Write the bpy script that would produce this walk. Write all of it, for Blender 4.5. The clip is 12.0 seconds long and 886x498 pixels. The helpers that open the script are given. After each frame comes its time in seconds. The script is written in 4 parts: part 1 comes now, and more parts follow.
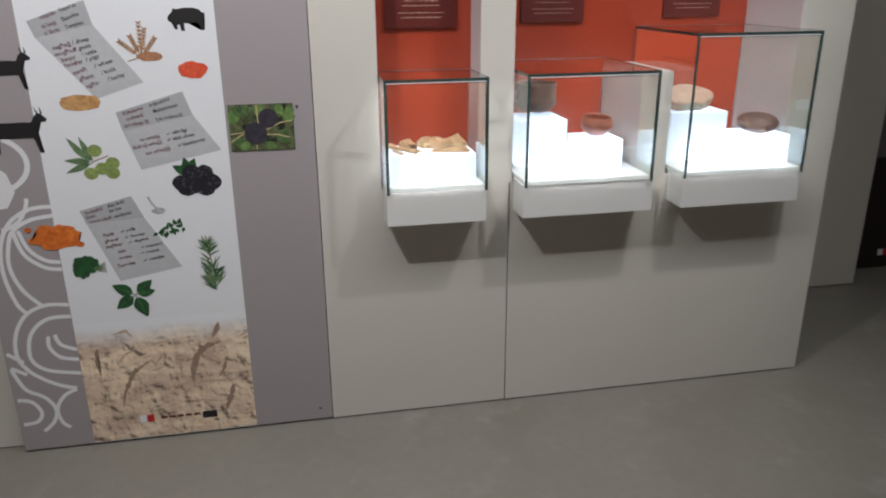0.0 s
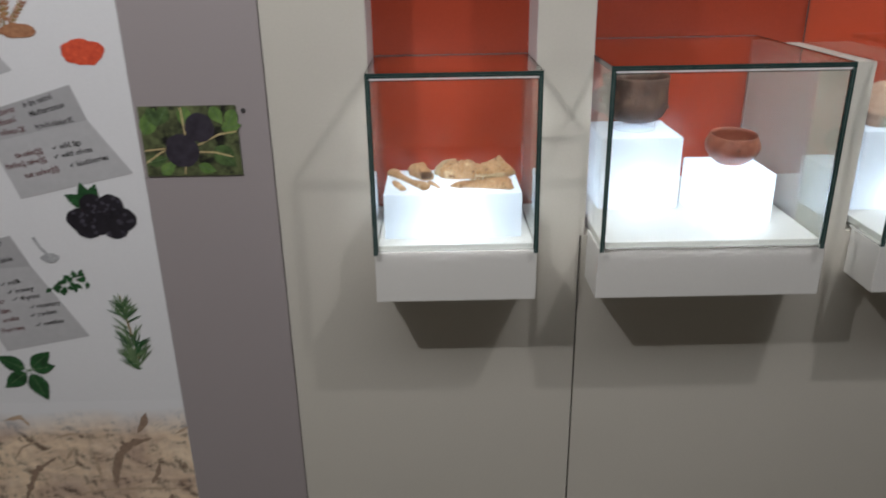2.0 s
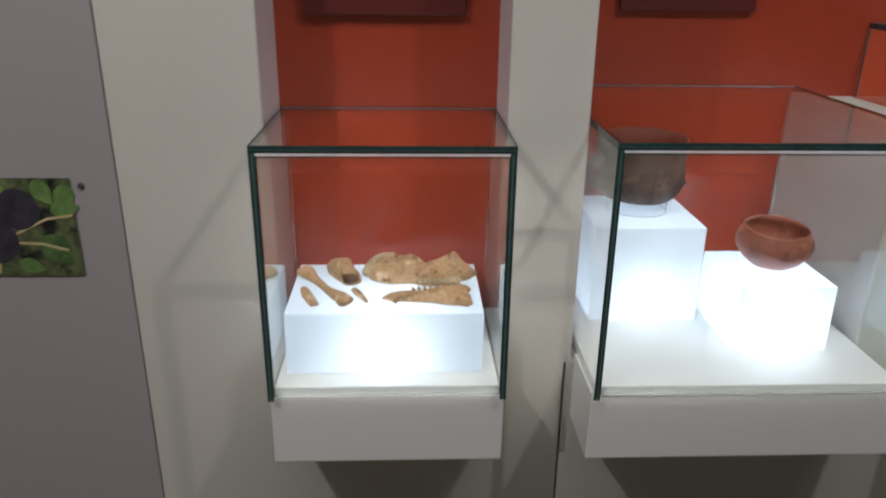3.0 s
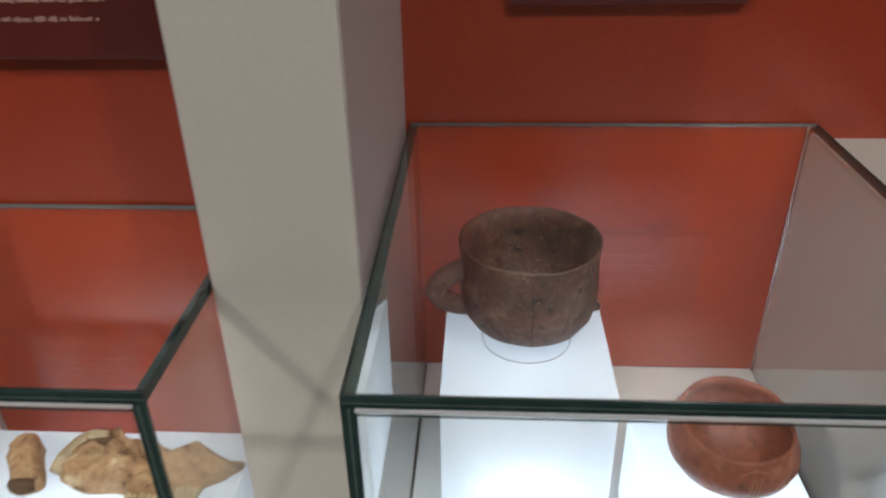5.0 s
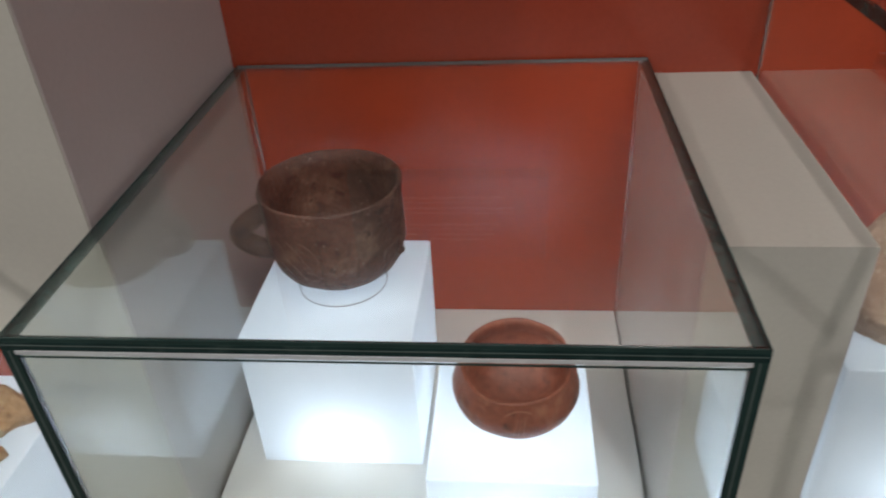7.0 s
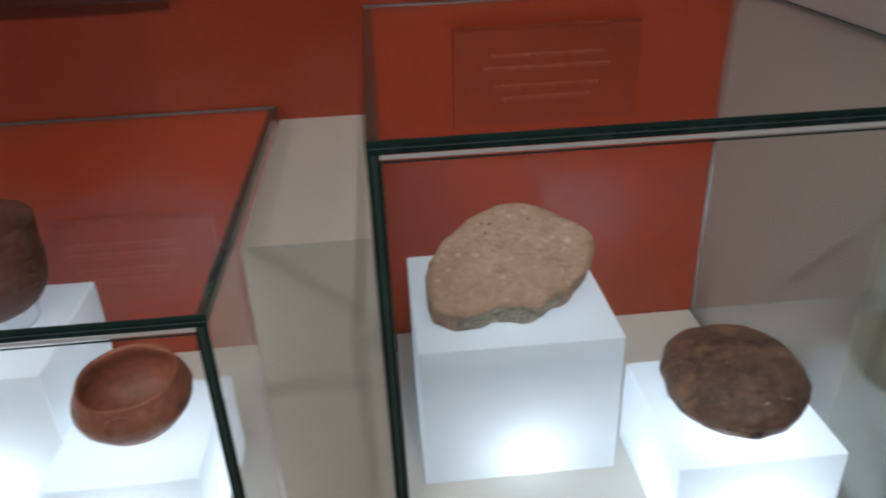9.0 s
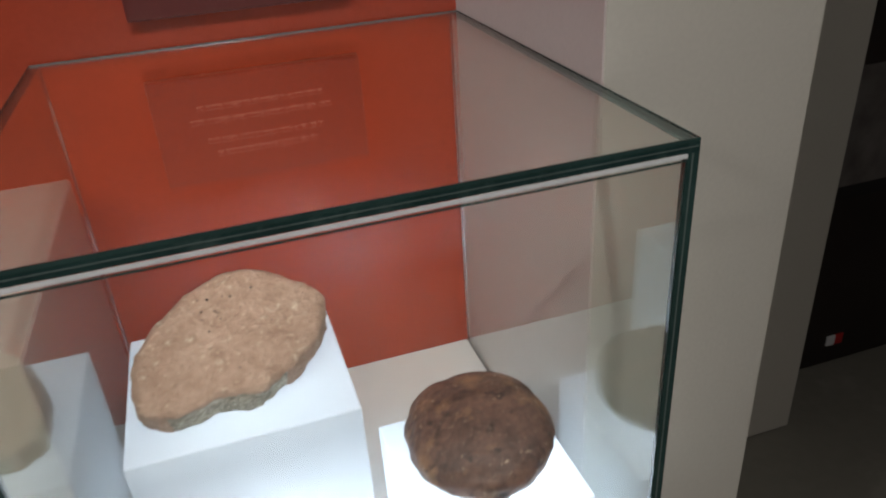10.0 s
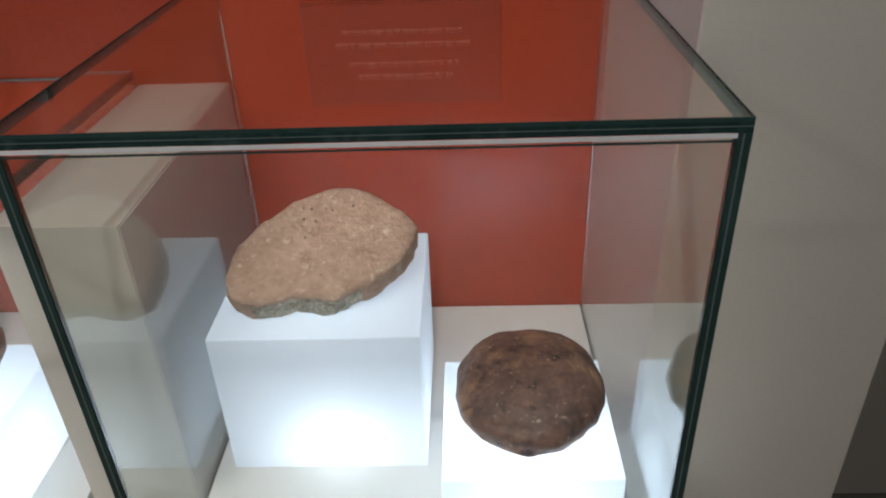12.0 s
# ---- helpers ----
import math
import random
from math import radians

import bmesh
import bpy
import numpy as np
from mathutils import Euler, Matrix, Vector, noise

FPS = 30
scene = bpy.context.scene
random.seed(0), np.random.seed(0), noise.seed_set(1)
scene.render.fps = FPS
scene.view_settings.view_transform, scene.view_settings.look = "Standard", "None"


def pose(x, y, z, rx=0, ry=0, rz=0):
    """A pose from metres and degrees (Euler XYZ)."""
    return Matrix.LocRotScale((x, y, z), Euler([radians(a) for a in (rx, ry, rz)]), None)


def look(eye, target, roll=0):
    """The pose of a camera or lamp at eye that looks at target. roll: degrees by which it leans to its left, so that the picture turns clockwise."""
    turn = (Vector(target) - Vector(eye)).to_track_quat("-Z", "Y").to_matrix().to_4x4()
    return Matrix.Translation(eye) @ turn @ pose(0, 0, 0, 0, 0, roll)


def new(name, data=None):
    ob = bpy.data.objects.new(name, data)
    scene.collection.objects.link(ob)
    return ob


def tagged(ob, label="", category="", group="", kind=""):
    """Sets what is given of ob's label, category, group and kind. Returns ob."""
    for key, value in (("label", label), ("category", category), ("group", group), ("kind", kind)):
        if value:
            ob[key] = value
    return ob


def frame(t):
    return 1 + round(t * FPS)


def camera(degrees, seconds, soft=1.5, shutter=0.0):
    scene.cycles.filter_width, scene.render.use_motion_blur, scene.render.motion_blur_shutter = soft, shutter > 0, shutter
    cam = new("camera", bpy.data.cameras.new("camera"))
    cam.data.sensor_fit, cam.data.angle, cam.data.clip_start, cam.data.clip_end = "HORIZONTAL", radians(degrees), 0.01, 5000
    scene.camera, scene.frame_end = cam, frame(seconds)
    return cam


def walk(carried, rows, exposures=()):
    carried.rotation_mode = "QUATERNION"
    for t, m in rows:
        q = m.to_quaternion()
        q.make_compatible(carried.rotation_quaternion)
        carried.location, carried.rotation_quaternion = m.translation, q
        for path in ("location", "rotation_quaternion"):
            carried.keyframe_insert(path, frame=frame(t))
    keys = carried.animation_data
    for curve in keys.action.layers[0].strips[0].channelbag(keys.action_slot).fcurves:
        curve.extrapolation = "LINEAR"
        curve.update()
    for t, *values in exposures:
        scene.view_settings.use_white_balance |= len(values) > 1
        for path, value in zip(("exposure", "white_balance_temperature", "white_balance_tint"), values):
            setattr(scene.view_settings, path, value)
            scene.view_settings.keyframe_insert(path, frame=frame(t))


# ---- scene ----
cam = camera(61.3, 12.0, soft=2.0, shutter=0.4)
# seconds, eye, point looked at, roll
PATH = [
    (0, (-0.056, -2.459, 1.532), (0.303, -0.609, 0.863), -0.4),
    (0.5, (-0.003, -2.216, 1.511), (0.307, -0.35, 0.861), -0.6),
    (1, (0.075, -1.979, 1.519), (0.37, -0.135, 0.804), -0.7),
    (1.5, (0.211, -1.725, 1.495), (0.402, 0.125, 0.759), -0.6),
    (2, (0.348, -1.546, 1.462), (0.357, 0.312, 0.723), -1.0),
    (2.5, (0.391, -1.269, 1.44), (0.43, 0.601, 0.731), -0.0),
    (2.7, (0.392, -1.168, 1.448), (0.495, 0.702, 0.747), 0.9),
    (4.5, (0.732, -0.624, 1.55), (0.58, 1.134, 0.608), -1.5),
    (5, (0.761, -0.478, 1.557), (0.653, 1.26, 0.572), -1.1),
    (5.5, (0.806, -0.415, 1.551), (0.696, 1.25, 0.448), -2.9),
    (6, (0.877, -0.422, 1.543), (0.691, 1.206, 0.396), -3.4),
    (6.5, (0.936, -0.446, 1.545), (0.72, 1.19, 0.416), -3.4),
    (8.5, (1.184, -0.53, 1.529), (1.225, 1.213, 0.549), -2.9),
    (9, (1.264, -0.576, 1.533), (1.4, 1.183, 0.59), -2.3),
    (9.5, (1.349, -0.558, 1.534), (1.684, 1.16, 0.566), -3.4),
    (10, (1.423, -0.512, 1.552), (1.924, 1.167, 0.589), -3.9),
    (10.5, (1.468, -0.432, 1.534), (1.875, 1.239, 0.514), -5.0),
    (11, (1.476, -0.442, 1.537), (1.765, 1.24, 0.494), -3.5),
    (11.5, (1.521, -0.509, 1.538), (1.533, 1.202, 0.502), -2.5),
    (12, (1.547, -0.544, 1.539), (1.477, 1.166, 0.504), -2.3),
]
walk(cam, [(t, look(eye, goal, roll)) for t, eye, goal, roll in PATH],
     exposures=[(0, 0.38, 6020, 10), (1.0, 0.16, 6050, 10), (1.5, 0.06, 6100, 10), (2.5, -0.18, 6130, 10), (4.5, -0.72, 6330, 10), (5.0, -0.50, 6450, 10), (5.5, -0.36, 6450, 10), (6.0, -0.55, 6400, 10), (6.5, -0.64, 6400, 10),
                (8.5, -0.78, 6450, 10), (9.0, -0.86, 6450, 10), (9.5, -0.66, 6480, 10), (10.5, -0.04, 6420, 10), (11, -0.04, 6420, 10), (12, -0.44, 6380, 10)])

# ---- light ----
world = bpy.data.worlds.new("world")
scene.world = world
world.use_nodes = True
world.node_tree.nodes["Background"].inputs[0].default_value = (0.9, 0.92, 1.0, 1)
world.node_tree.nodes["Background"].inputs[1].default_value = 0.02


def lamp(name, kind, place, target, watts, colour, size, cone=0.0):
    data = bpy.data.lights.new(name, kind)
    data.energy, data.color = watts, colour
    if kind == "AREA":
        data.shape, data.size, data.size_y = "RECTANGLE", size[0], size[1]
    else:
        data.shadow_soft_size = size
    if kind == "SPOT":
        data.spot_size, data.spot_blend = radians(cone), 0.95
    ob = new(name, data)
    ob.matrix_basis = look(place, target)
    return ob


WARM = (1.0, 0.965, 0.935)
lamp("ceiling_spot", "SPOT", (-0.76, -1.50, 2.92), (-0.42, 0.0, 0.7), 88, WARM, 0.022, 106)
lamp("ceiling_spot", "SPOT", (1.46, -0.98, 2.92), (0.92, 0.05, 1.0), 54, WARM, 0.022, 88)
# broad fill lamp, added to lift the shadows; no fixture stands for it
lamp("ceiling_fill", "AREA", (0.3, -1.25, 3.03), (0.3, -1.25, 0.0), 36, (1.0, 0.98, 0.97), (3.6, 0.7))

# ---- materials ----


def rgb(r, g, b):
    return tuple((c / 255 / 12.92) if c < 11 else ((c / 255 + 0.055) / 1.055) ** 2.4 for c in (r, g, b))


def material(name, colour, rough=0.6, spread=0.08, grain=60.0, stain=3.0, bump=0.0, other=None, amount=0.5, metal=0.0, flecks=()):
    """A paint, stone or clay: colour that varies with a fine and a broad noise, with a fine relief."""
    m = bpy.data.materials.new(name)
    m.use_nodes = True
    nt = m.node_tree
    bsdf = nt.nodes["Principled BSDF"]
    where = nt.nodes.new("ShaderNodeTexCoord")
    fine, broad = nt.nodes.new("ShaderNodeTexNoise"), nt.nodes.new("ShaderNodeTexNoise")
    for n, s in ((fine, grain), (broad, stain)):
        n.inputs["Scale"].default_value, n.inputs["Detail"].default_value = s, 5
        nt.links.new(where.outputs["Object"], n.inputs["Vector"])
    both = nt.nodes.new("ShaderNodeMath")
    both.operation = "MULTIPLY_ADD"
    both.inputs[1].default_value = 0.5
    half = nt.nodes.new("ShaderNodeMath")
    half.operation = "MULTIPLY"
    half.inputs[1].default_value = 0.5
    nt.links.new(broad.outputs["Fac"], half.inputs[0])
    nt.links.new(fine.outputs["Fac"], both.inputs[0])
    nt.links.new(half.outputs[0], both.inputs[2])
    ramp = nt.nodes.new("ShaderNodeValToRGB")
    far = other or tuple(c * (1 - spread * 2) for c in colour)
    ramp.color_ramp.elements[0].position, ramp.color_ramp.elements[1].position = 0.5 - 0.35 * amount, 0.5 + 0.35 * amount
    ramp.color_ramp.elements[0].color, ramp.color_ramp.elements[1].color = (*far, 1), (*colour, 1)
    nt.links.new(both.outputs[0], ramp.inputs["Fac"])
    skin = ramp.outputs["Color"]
    for tint, size, over, soft_by in flecks:
        spot = nt.nodes.new("ShaderNodeTexNoise")
        spot.inputs["Scale"].default_value, spot.inputs["Detail"].default_value, spot.inputs["Roughness"].default_value = size, 4, 0.62
        nt.links.new(where.outputs["Object"], spot.inputs["Vector"])
        mask = nt.nodes.new("ShaderNodeMapRange")
        mask.inputs["From Min"].default_value, mask.inputs["From Max"].default_value = over, over + soft_by
        nt.links.new(spot.outputs["Fac"], mask.inputs["Value"])
        mix = nt.nodes.new("ShaderNodeMixRGB")
        mix.inputs[2].default_value = (*tint, 1)
        nt.links.new(mask.outputs[0], mix.inputs[0])
        nt.links.new(skin, mix.inputs[1])
        skin = mix.outputs[0]
    nt.links.new(skin, bsdf.inputs["Base Color"])
    bsdf.inputs["Roughness"].default_value, bsdf.inputs["Metallic"].default_value = rough, metal
    if bump:
        b = nt.nodes.new("ShaderNodeBump")
        b.inputs["Strength"].default_value, b.inputs["Distance"].default_value = min(1.0, bump), 0.004
        nt.links.new(fine.outputs["Fac"], b.inputs["Height"])
        nt.links.new(b.outputs["Normal"], bsdf.inputs["Normal"])
    return m


def glass(name, tint, rough=0.0):
    m = bpy.data.materials.new(name)
    m.use_nodes = True
    b = m.node_tree.nodes["Principled BSDF"]
    b.inputs["Base Color"].default_value = (*tint, 1)
    b.inputs["Transmission Weight"].default_value, b.inputs["Roughness"].default_value, b.inputs["IOR"].default_value = 1.0, rough, 1.5
    return m


def acrylic(name):
    """Opal acrylic that passes on the light of the lamp inside it."""
    m = bpy.data.materials.new(name)
    m.use_nodes = True
    nt = m.node_tree
    nt.nodes.remove(nt.nodes["Principled BSDF"])
    out = nt.nodes["Material Output"]
    through_it, skin, gloss = nt.nodes.new("ShaderNodeBsdfTranslucent"), nt.nodes.new("ShaderNodeBsdfDiffuse"), nt.nodes.new("ShaderNodeBsdfGlossy")
    through_it.inputs["Color"].default_value, skin.inputs["Color"].default_value = (0.88, 0.93, 1.0, 1), (0.84, 0.86, 0.88, 1)
    gloss.inputs["Roughness"].default_value = 0.25
    a, b = nt.nodes.new("ShaderNodeMixShader"), nt.nodes.new("ShaderNodeMixShader")
    a.inputs[0].default_value, b.inputs[0].default_value = 0.5, 0.04
    nt.links.new(through_it.outputs[0], a.inputs[1])
    nt.links.new(skin.outputs[0], a.inputs[2])
    nt.links.new(a.outputs[0], b.inputs[1])
    nt.links.new(gloss.outputs[0], b.inputs[2])
    nt.links.new(b.outputs[0], out.inputs["Surface"])
    return m


CREAM = material("cream_paint", (0.56, 0.525, 0.455), 0.55, 0.04, 220, 2.0, 0.06)
# the lilac tint holds the light thrown back by the red walls
REVEAL = material("bounce_tinted_paint", (0.54, 0.465, 0.445), 0.55, 0.04, 220, 2.0, 0.06)
RED = material("terracotta_red_paint", (0.335, 0.044, 0.017), 0.25, 0.07, 180, 2.5, 0.05)
RED.node_tree.nodes["Principled BSDF"].inputs["Specular IOR Level"].default_value = 0.75
WHITE = material("white_laminate", (0.66, 0.64, 0.60), 0.4, 0.03, 300, 3.0, 0.02)
FLOOR = material("grey_concrete", (0.215, 0.198, 0.163), 0.42, 0.12, 26, 1.3, 0.05, amount=0.9, flecks=(((0.165, 0.15, 0.12), 2.2, 0.5, 0.3), ((0.25, 0.235, 0.20), 5.0, 0.58, 0.25)))
DARKGAP = material("dark_gap", (0.03, 0.028, 0.025), 0.8)
PLATE = material("maroon_plate", (0.10, 0.012, 0.008), 0.45, 0.05, 120, 4)
PALE = material("pale_lettering", (0.46, 0.28, 0.22), 0.6)
GLASS = glass("clear_glass", (0.93, 0.975, 0.955))
EDGE = material("green_glass_edge", (0.020, 0.047, 0.044), 0.12, 0.2, 60, 20, flecks=(((0.045, 0.075, 0.068), 45, 0.52, 0.2),))
EDGESIDE = material("lighter_green_glass_edge", (0.032, 0.068, 0.061), 0.15, 0.2, 60, 20, flecks=(((0.016, 0.034, 0.031), 30, 0.5, 0.25),))
EDGELINE = material("pale_green_edge_line", (0.11, 0.145, 0.135), 0.2, 0.1, 60, 20)
# pale colour for the white reflection inside the hood's top edge
REFLECTION = material("pale_edge_reflection", (0.76, 0.78, 0.78), 0.2, 0.1, 80, 12)
BACKMASK = material("dark_red_mask", (0.16, 0.045, 0.032), 0.5, 0.1, 80, 12)
BACKEDGE = material("grey_glass_edge", (0.10, 0.11, 0.105), 0.3, 0.1, 80, 12)
OPAL = acrylic("opal_acrylic")
RING = glass("clear_acrylic_ring", (0.95, 0.98, 1.0), 0.02)
THINRING = glass("thin_clear_acrylic", (1.0, 1.0, 1.0), 0.0)
THINRING.node_tree.nodes["Principled BSDF"].inputs["IOR"].default_value = 1.02
CLAY = material("dark_brown_clay", (0.128, 0.064, 0.044), 0.5, 0.2, 160, 26, 0.6, other=(0.050, 0.029, 0.023), amount=0.42,
                flecks=(((0.185, 0.110, 0.072), 24, 0.55, 0.12), ((0.036, 0.023, 0.020), 70, 0.58, 0.08), ((0.27, 0.20, 0.15), 190, 0.645, 0.05)))
BOWL = material("red_brown_clay", (0.33, 0.100, 0.056), 0.45, 0.2, 150, 26, 0.4, other=(0.17, 0.052, 0.033), amount=0.5,
                flecks=(((0.40, 0.16, 0.095), 30, 0.58, 0.14), ((0.10, 0.034, 0.026), 42, 0.60, 0.10)))
BOWLMARK = material("pale_clay_mark", (0.44, 0.22, 0.15), 0.7)
SCRATCH = material("pale_scratch", (0.19, 0.13, 0.10), 0.8)
BONE = material("ochre_bone", (0.60, 0.37, 0.20), 0.6, 0.2, 190, 34, 0.9, other=(0.34, 0.18, 0.075), amount=0.5,
                flecks=(((0.17, 0.075, 0.03), 75, 0.58, 0.12), ((0.72, 0.55, 0.34), 40, 0.58, 0.14)))
# darker bone colour that stands for the shade inside hollows
HOLLOWSHADE = material("hollow_shade_bone", (0.17, 0.085, 0.04), 0.8, 0.2, 150, 40, 0.6)
TOOTH = material("ivory_tooth", (0.55, 0.42, 0.25), 0.4, 0.2, 120, 30, 0.3)
STONE = material("tan_pitted_stone", (0.50, 0.335, 0.25), 0.8, 0.2, 140, 28, 1.0, other=(0.35, 0.215, 0.15), amount=0.42,
                 flecks=(((0.30, 0.18, 0.125), 36, 0.56, 0.14), ((0.62, 0.48, 0.36), 62, 0.60, 0.09), ((0.62, 0.47, 0.34), 190, 0.615, 0.07), ((0.10, 0.06, 0.045), 120, 0.67, 0.04)))
BROKEN = material("pale_broken_stone", (0.62, 0.55, 0.45), 0.9, 0.2, 260, 60, 1.0, other=(0.17, 0.14, 0.10), amount=0.45, flecks=(((0.04, 0.03, 0.025), 130, 0.64, 0.05),))
PIT = material("pit_shade", (0.03, 0.022, 0.018), 0.9)
COBBLE = material("brown_cobble", (0.20, 0.106, 0.076), 0.5, 0.2, 150, 28, 0.5, other=(0.080, 0.045, 0.037), amount=0.42,
                  flecks=(((0.30, 0.165, 0.095), 26, 0.54, 0.14), ((0.042, 0.027, 0.025), 60, 0.57, 0.10), ((0.40, 0.29, 0.21), 170, 0.635, 0.05)))
PLASTER = material("plain_wall_paint", (0.60, 0.57, 0.52), 0.7, 0.05, 120, 1.5, 0.05)
CEILING = material("ceiling_paint", (0.55, 0.53, 0.50), 0.8, 0.05, 60, 1.0)
LILAC = material("lilac_grey_print", (0.325, 0.285, 0.282), 0.5, 0.03, 300, 2.0)
PAPERWHITE = material("white_print", (0.72, 0.71, 0.71), 0.5, 0.03, 200, 2.0)
SHEET = material("grey_paper_print", (0.47, 0.46, 0.46), 0.5, 0.06, 60, 8)
SHEETFOLD = material("folded_paper_print", (0.40, 0.39, 0.39), 0.5, 0.06, 60, 8)
INK = material("black_ink", (0.014, 0.012, 0.012), 0.5)
REDINK = material("maroon_ink", (0.10, 0.022, 0.02), 0.5)
SWIRL = material("white_line_print", (0.70, 0.68, 0.67), 0.5, 0.03, 200, 3)


def ink(name, r, g, b, r2, g2, b2, grain=140, stain=40):
    return material(name, rgb(r, g, b), 0.5, 0.1, grain, stain, other=rgb(r2, g2, b2), amount=0.5)


WHEAT = ink("wheat_print", 186, 136, 100, 122, 74, 48)
LENTIL = ink("lentil_print", 225, 95, 60, 180, 55, 35)
GRAIN = ink("grain_print", 205, 160, 105, 150, 105, 60)
OLIVE = ink("olive_print", 150, 162, 96, 98, 116, 56)
LEAF = ink("leaf_print", 45, 95, 50, 20, 50, 25)
LEAFPALE = ink("pale_leaf_print", 112, 134, 94, 62, 86, 56)
BERRY = ink("berry_print", 42, 38, 46, 12, 10, 14, 300, 60)
DRUPE = ink("drupelet_print", 82, 78, 88, 40, 36, 44, 300, 60)
HONEY = ink("honey_print", 225, 125, 45, 165, 70, 20, 60, 25)
SPOON = ink("spoon_print", 185, 185, 185, 130, 130, 132)
FIGSKIN = ink("fig_print", 62, 56, 66, 34, 30, 38, 60, 40)
FIGLEAF = ink("fig_leaf_print", 112, 140, 72, 70, 98, 46, 60, 30)
TWIG = ink("twig_print", 165, 140, 85, 95, 70, 40)
FLAGRED = ink("red_print", 190, 40, 40, 170, 30, 30)


def rock_print():
    """A printed photograph of a weathered rock face, which fades to white along its top."""
    m = material("rock_photograph_print", rgb(246, 230, 208), 0.5, 0.1, 60, 14, other=rgb(226, 202, 176), amount=0.55)
    nt = m.node_tree
    bsdf = nt.nodes["Principled BSDF"]
    base = bsdf.inputs["Base Color"].links[0].from_socket
    where = nt.nodes.new("ShaderNodeTexCoord")
    warp = nt.nodes.new("ShaderNodeTexNoise")
    warp.inputs["Scale"].default_value, warp.inputs["Detail"].default_value = 5.0, 6
    stretch = nt.nodes.new("ShaderNodeMapping")
    stretch.inputs["Scale"].default_value = (1.0, 1.0, 1.7)
    ridge = nt.nodes.new("ShaderNodeTexNoise")
    ridge.inputs["Scale"].default_value, ridge.inputs["Detail"].default_value, ridge.inputs["Distortion"].default_value = 5.5, 7, 1.2
    nt.links.new(where.outputs["Object"], warp.inputs["Vector"])
    nt.links.new(where.outputs["Object"], stretch.inputs["Vector"])
    nt.links.new(stretch.outputs[0], ridge.inputs["Vector"])
    lit = []
    for dx, dz in ((0.0, 0.0), (0.007, 0.009)):
        shift = nt.nodes.new("ShaderNodeMapping")
        shift.inputs["Location"].default_value, shift.inputs["Scale"].default_value = (dx, 0, dz), (1.0, 1.0, 1.05)
        relief = nt.nodes.new("ShaderNodeTexNoise")
        relief.inputs["Scale"].default_value, relief.inputs["Detail"].default_value = 15.0, 9
        relief.inputs["Roughness"].default_value, relief.inputs["Distortion"].default_value = 0.60, 0.25
        nt.links.new(where.outputs["Object"], shift.inputs["Vector"])
        nt.links.new(shift.outputs[0], relief.inputs["Vector"])
        lit.append(relief.outputs["Fac"])
    slope = nt.nodes.new("ShaderNodeMath")
    slope.operation = "SUBTRACT"
    nt.links.new(lit[0], slope.inputs[0])
    nt.links.new(lit[1], slope.inputs[1])
    level = nt.nodes.new("ShaderNodeMapRange")
    level.inputs["From Min"].default_value, level.inputs["From Max"].default_value = -0.16, 0.16
    nt.links.new(slope.outputs[0], level.inputs["Value"])
    crack = nt.nodes.new("ShaderNodeValToRGB")
    ramp = crack.color_ramp
    ramp.elements[0].position, ramp.elements[1].position = 0.10, 0.95
    ramp.elements[0].color, ramp.elements[1].color = (0.16, 0.12, 0.10, 1), (1, 1, 1, 1)
    for at, v in ((0.26, 0.42), (0.40, 0.80), (0.60, 0.93)):
        ramp.elements.new(at).color = (v, v * 0.96, v * 0.92, 1)
    nt.links.new(level.outputs[0], crack.inputs[0])
    tone = nt.nodes.new("ShaderNodeValToRGB")
    tone.color_ramp.elements[0].position, tone.color_ramp.elements[1].position = 0.36, 0.62
    tone.color_ramp.elements[0].color, tone.color_ramp.elements[1].color = (0.66, 0.60, 0.60, 1), (1, 0.98, 0.93, 1)
    nt.links.new(ridge.outputs["Fac"], tone.inputs[0])
    toned = nt.nodes.new("ShaderNodeMixRGB")
    toned.blend_type = "MULTIPLY"
    toned.inputs[0].default_value = 1.0
    nt.links.new(base, toned.inputs[1])
    nt.links.new(tone.outputs[0], toned.inputs[2])
    dark = nt.nodes.new("ShaderNodeMixRGB")
    dark.blend_type = "MULTIPLY"
    dark.inputs[0].default_value = 0.9
    nt.links.new(toned.outputs[0], dark.inputs[1])
    nt.links.new(crack.outputs[0], dark.inputs[2])
    split = nt.nodes.new("ShaderNodeSeparateXYZ")
    nt.links.new(where.outputs["Object"], split.inputs[0])
    ragged = nt.nodes.new("ShaderNodeMath")
    ragged.operation = "MULTIPLY_ADD"
    ragged.inputs[1].default_value = 0.10
    nt.links.new(warp.outputs["Fac"], ragged.inputs[0])
    nt.links.new(split.outputs["Z"], ragged.inputs[2])
    fade = nt.nodes.new("ShaderNodeMapRange")
    fade.inputs["From Min"].default_value, fade.inputs["From Max"].default_value = 0.42, 0.50
    nt.links.new(ragged.outputs[0], fade.inputs["Value"])
    mix = nt.nodes.new("ShaderNodeMixRGB")
    mix.inputs[2].default_value = (0.72, 0.71, 0.71, 1)
    nt.links.new(fade.outputs[0], mix.inputs[0])
    nt.links.new(dark.outputs[0], mix.inputs[1])
    nt.links.new(mix.outputs[0], bsdf.inputs["Base Color"])
    return m


ROCKPRINT = rock_print()

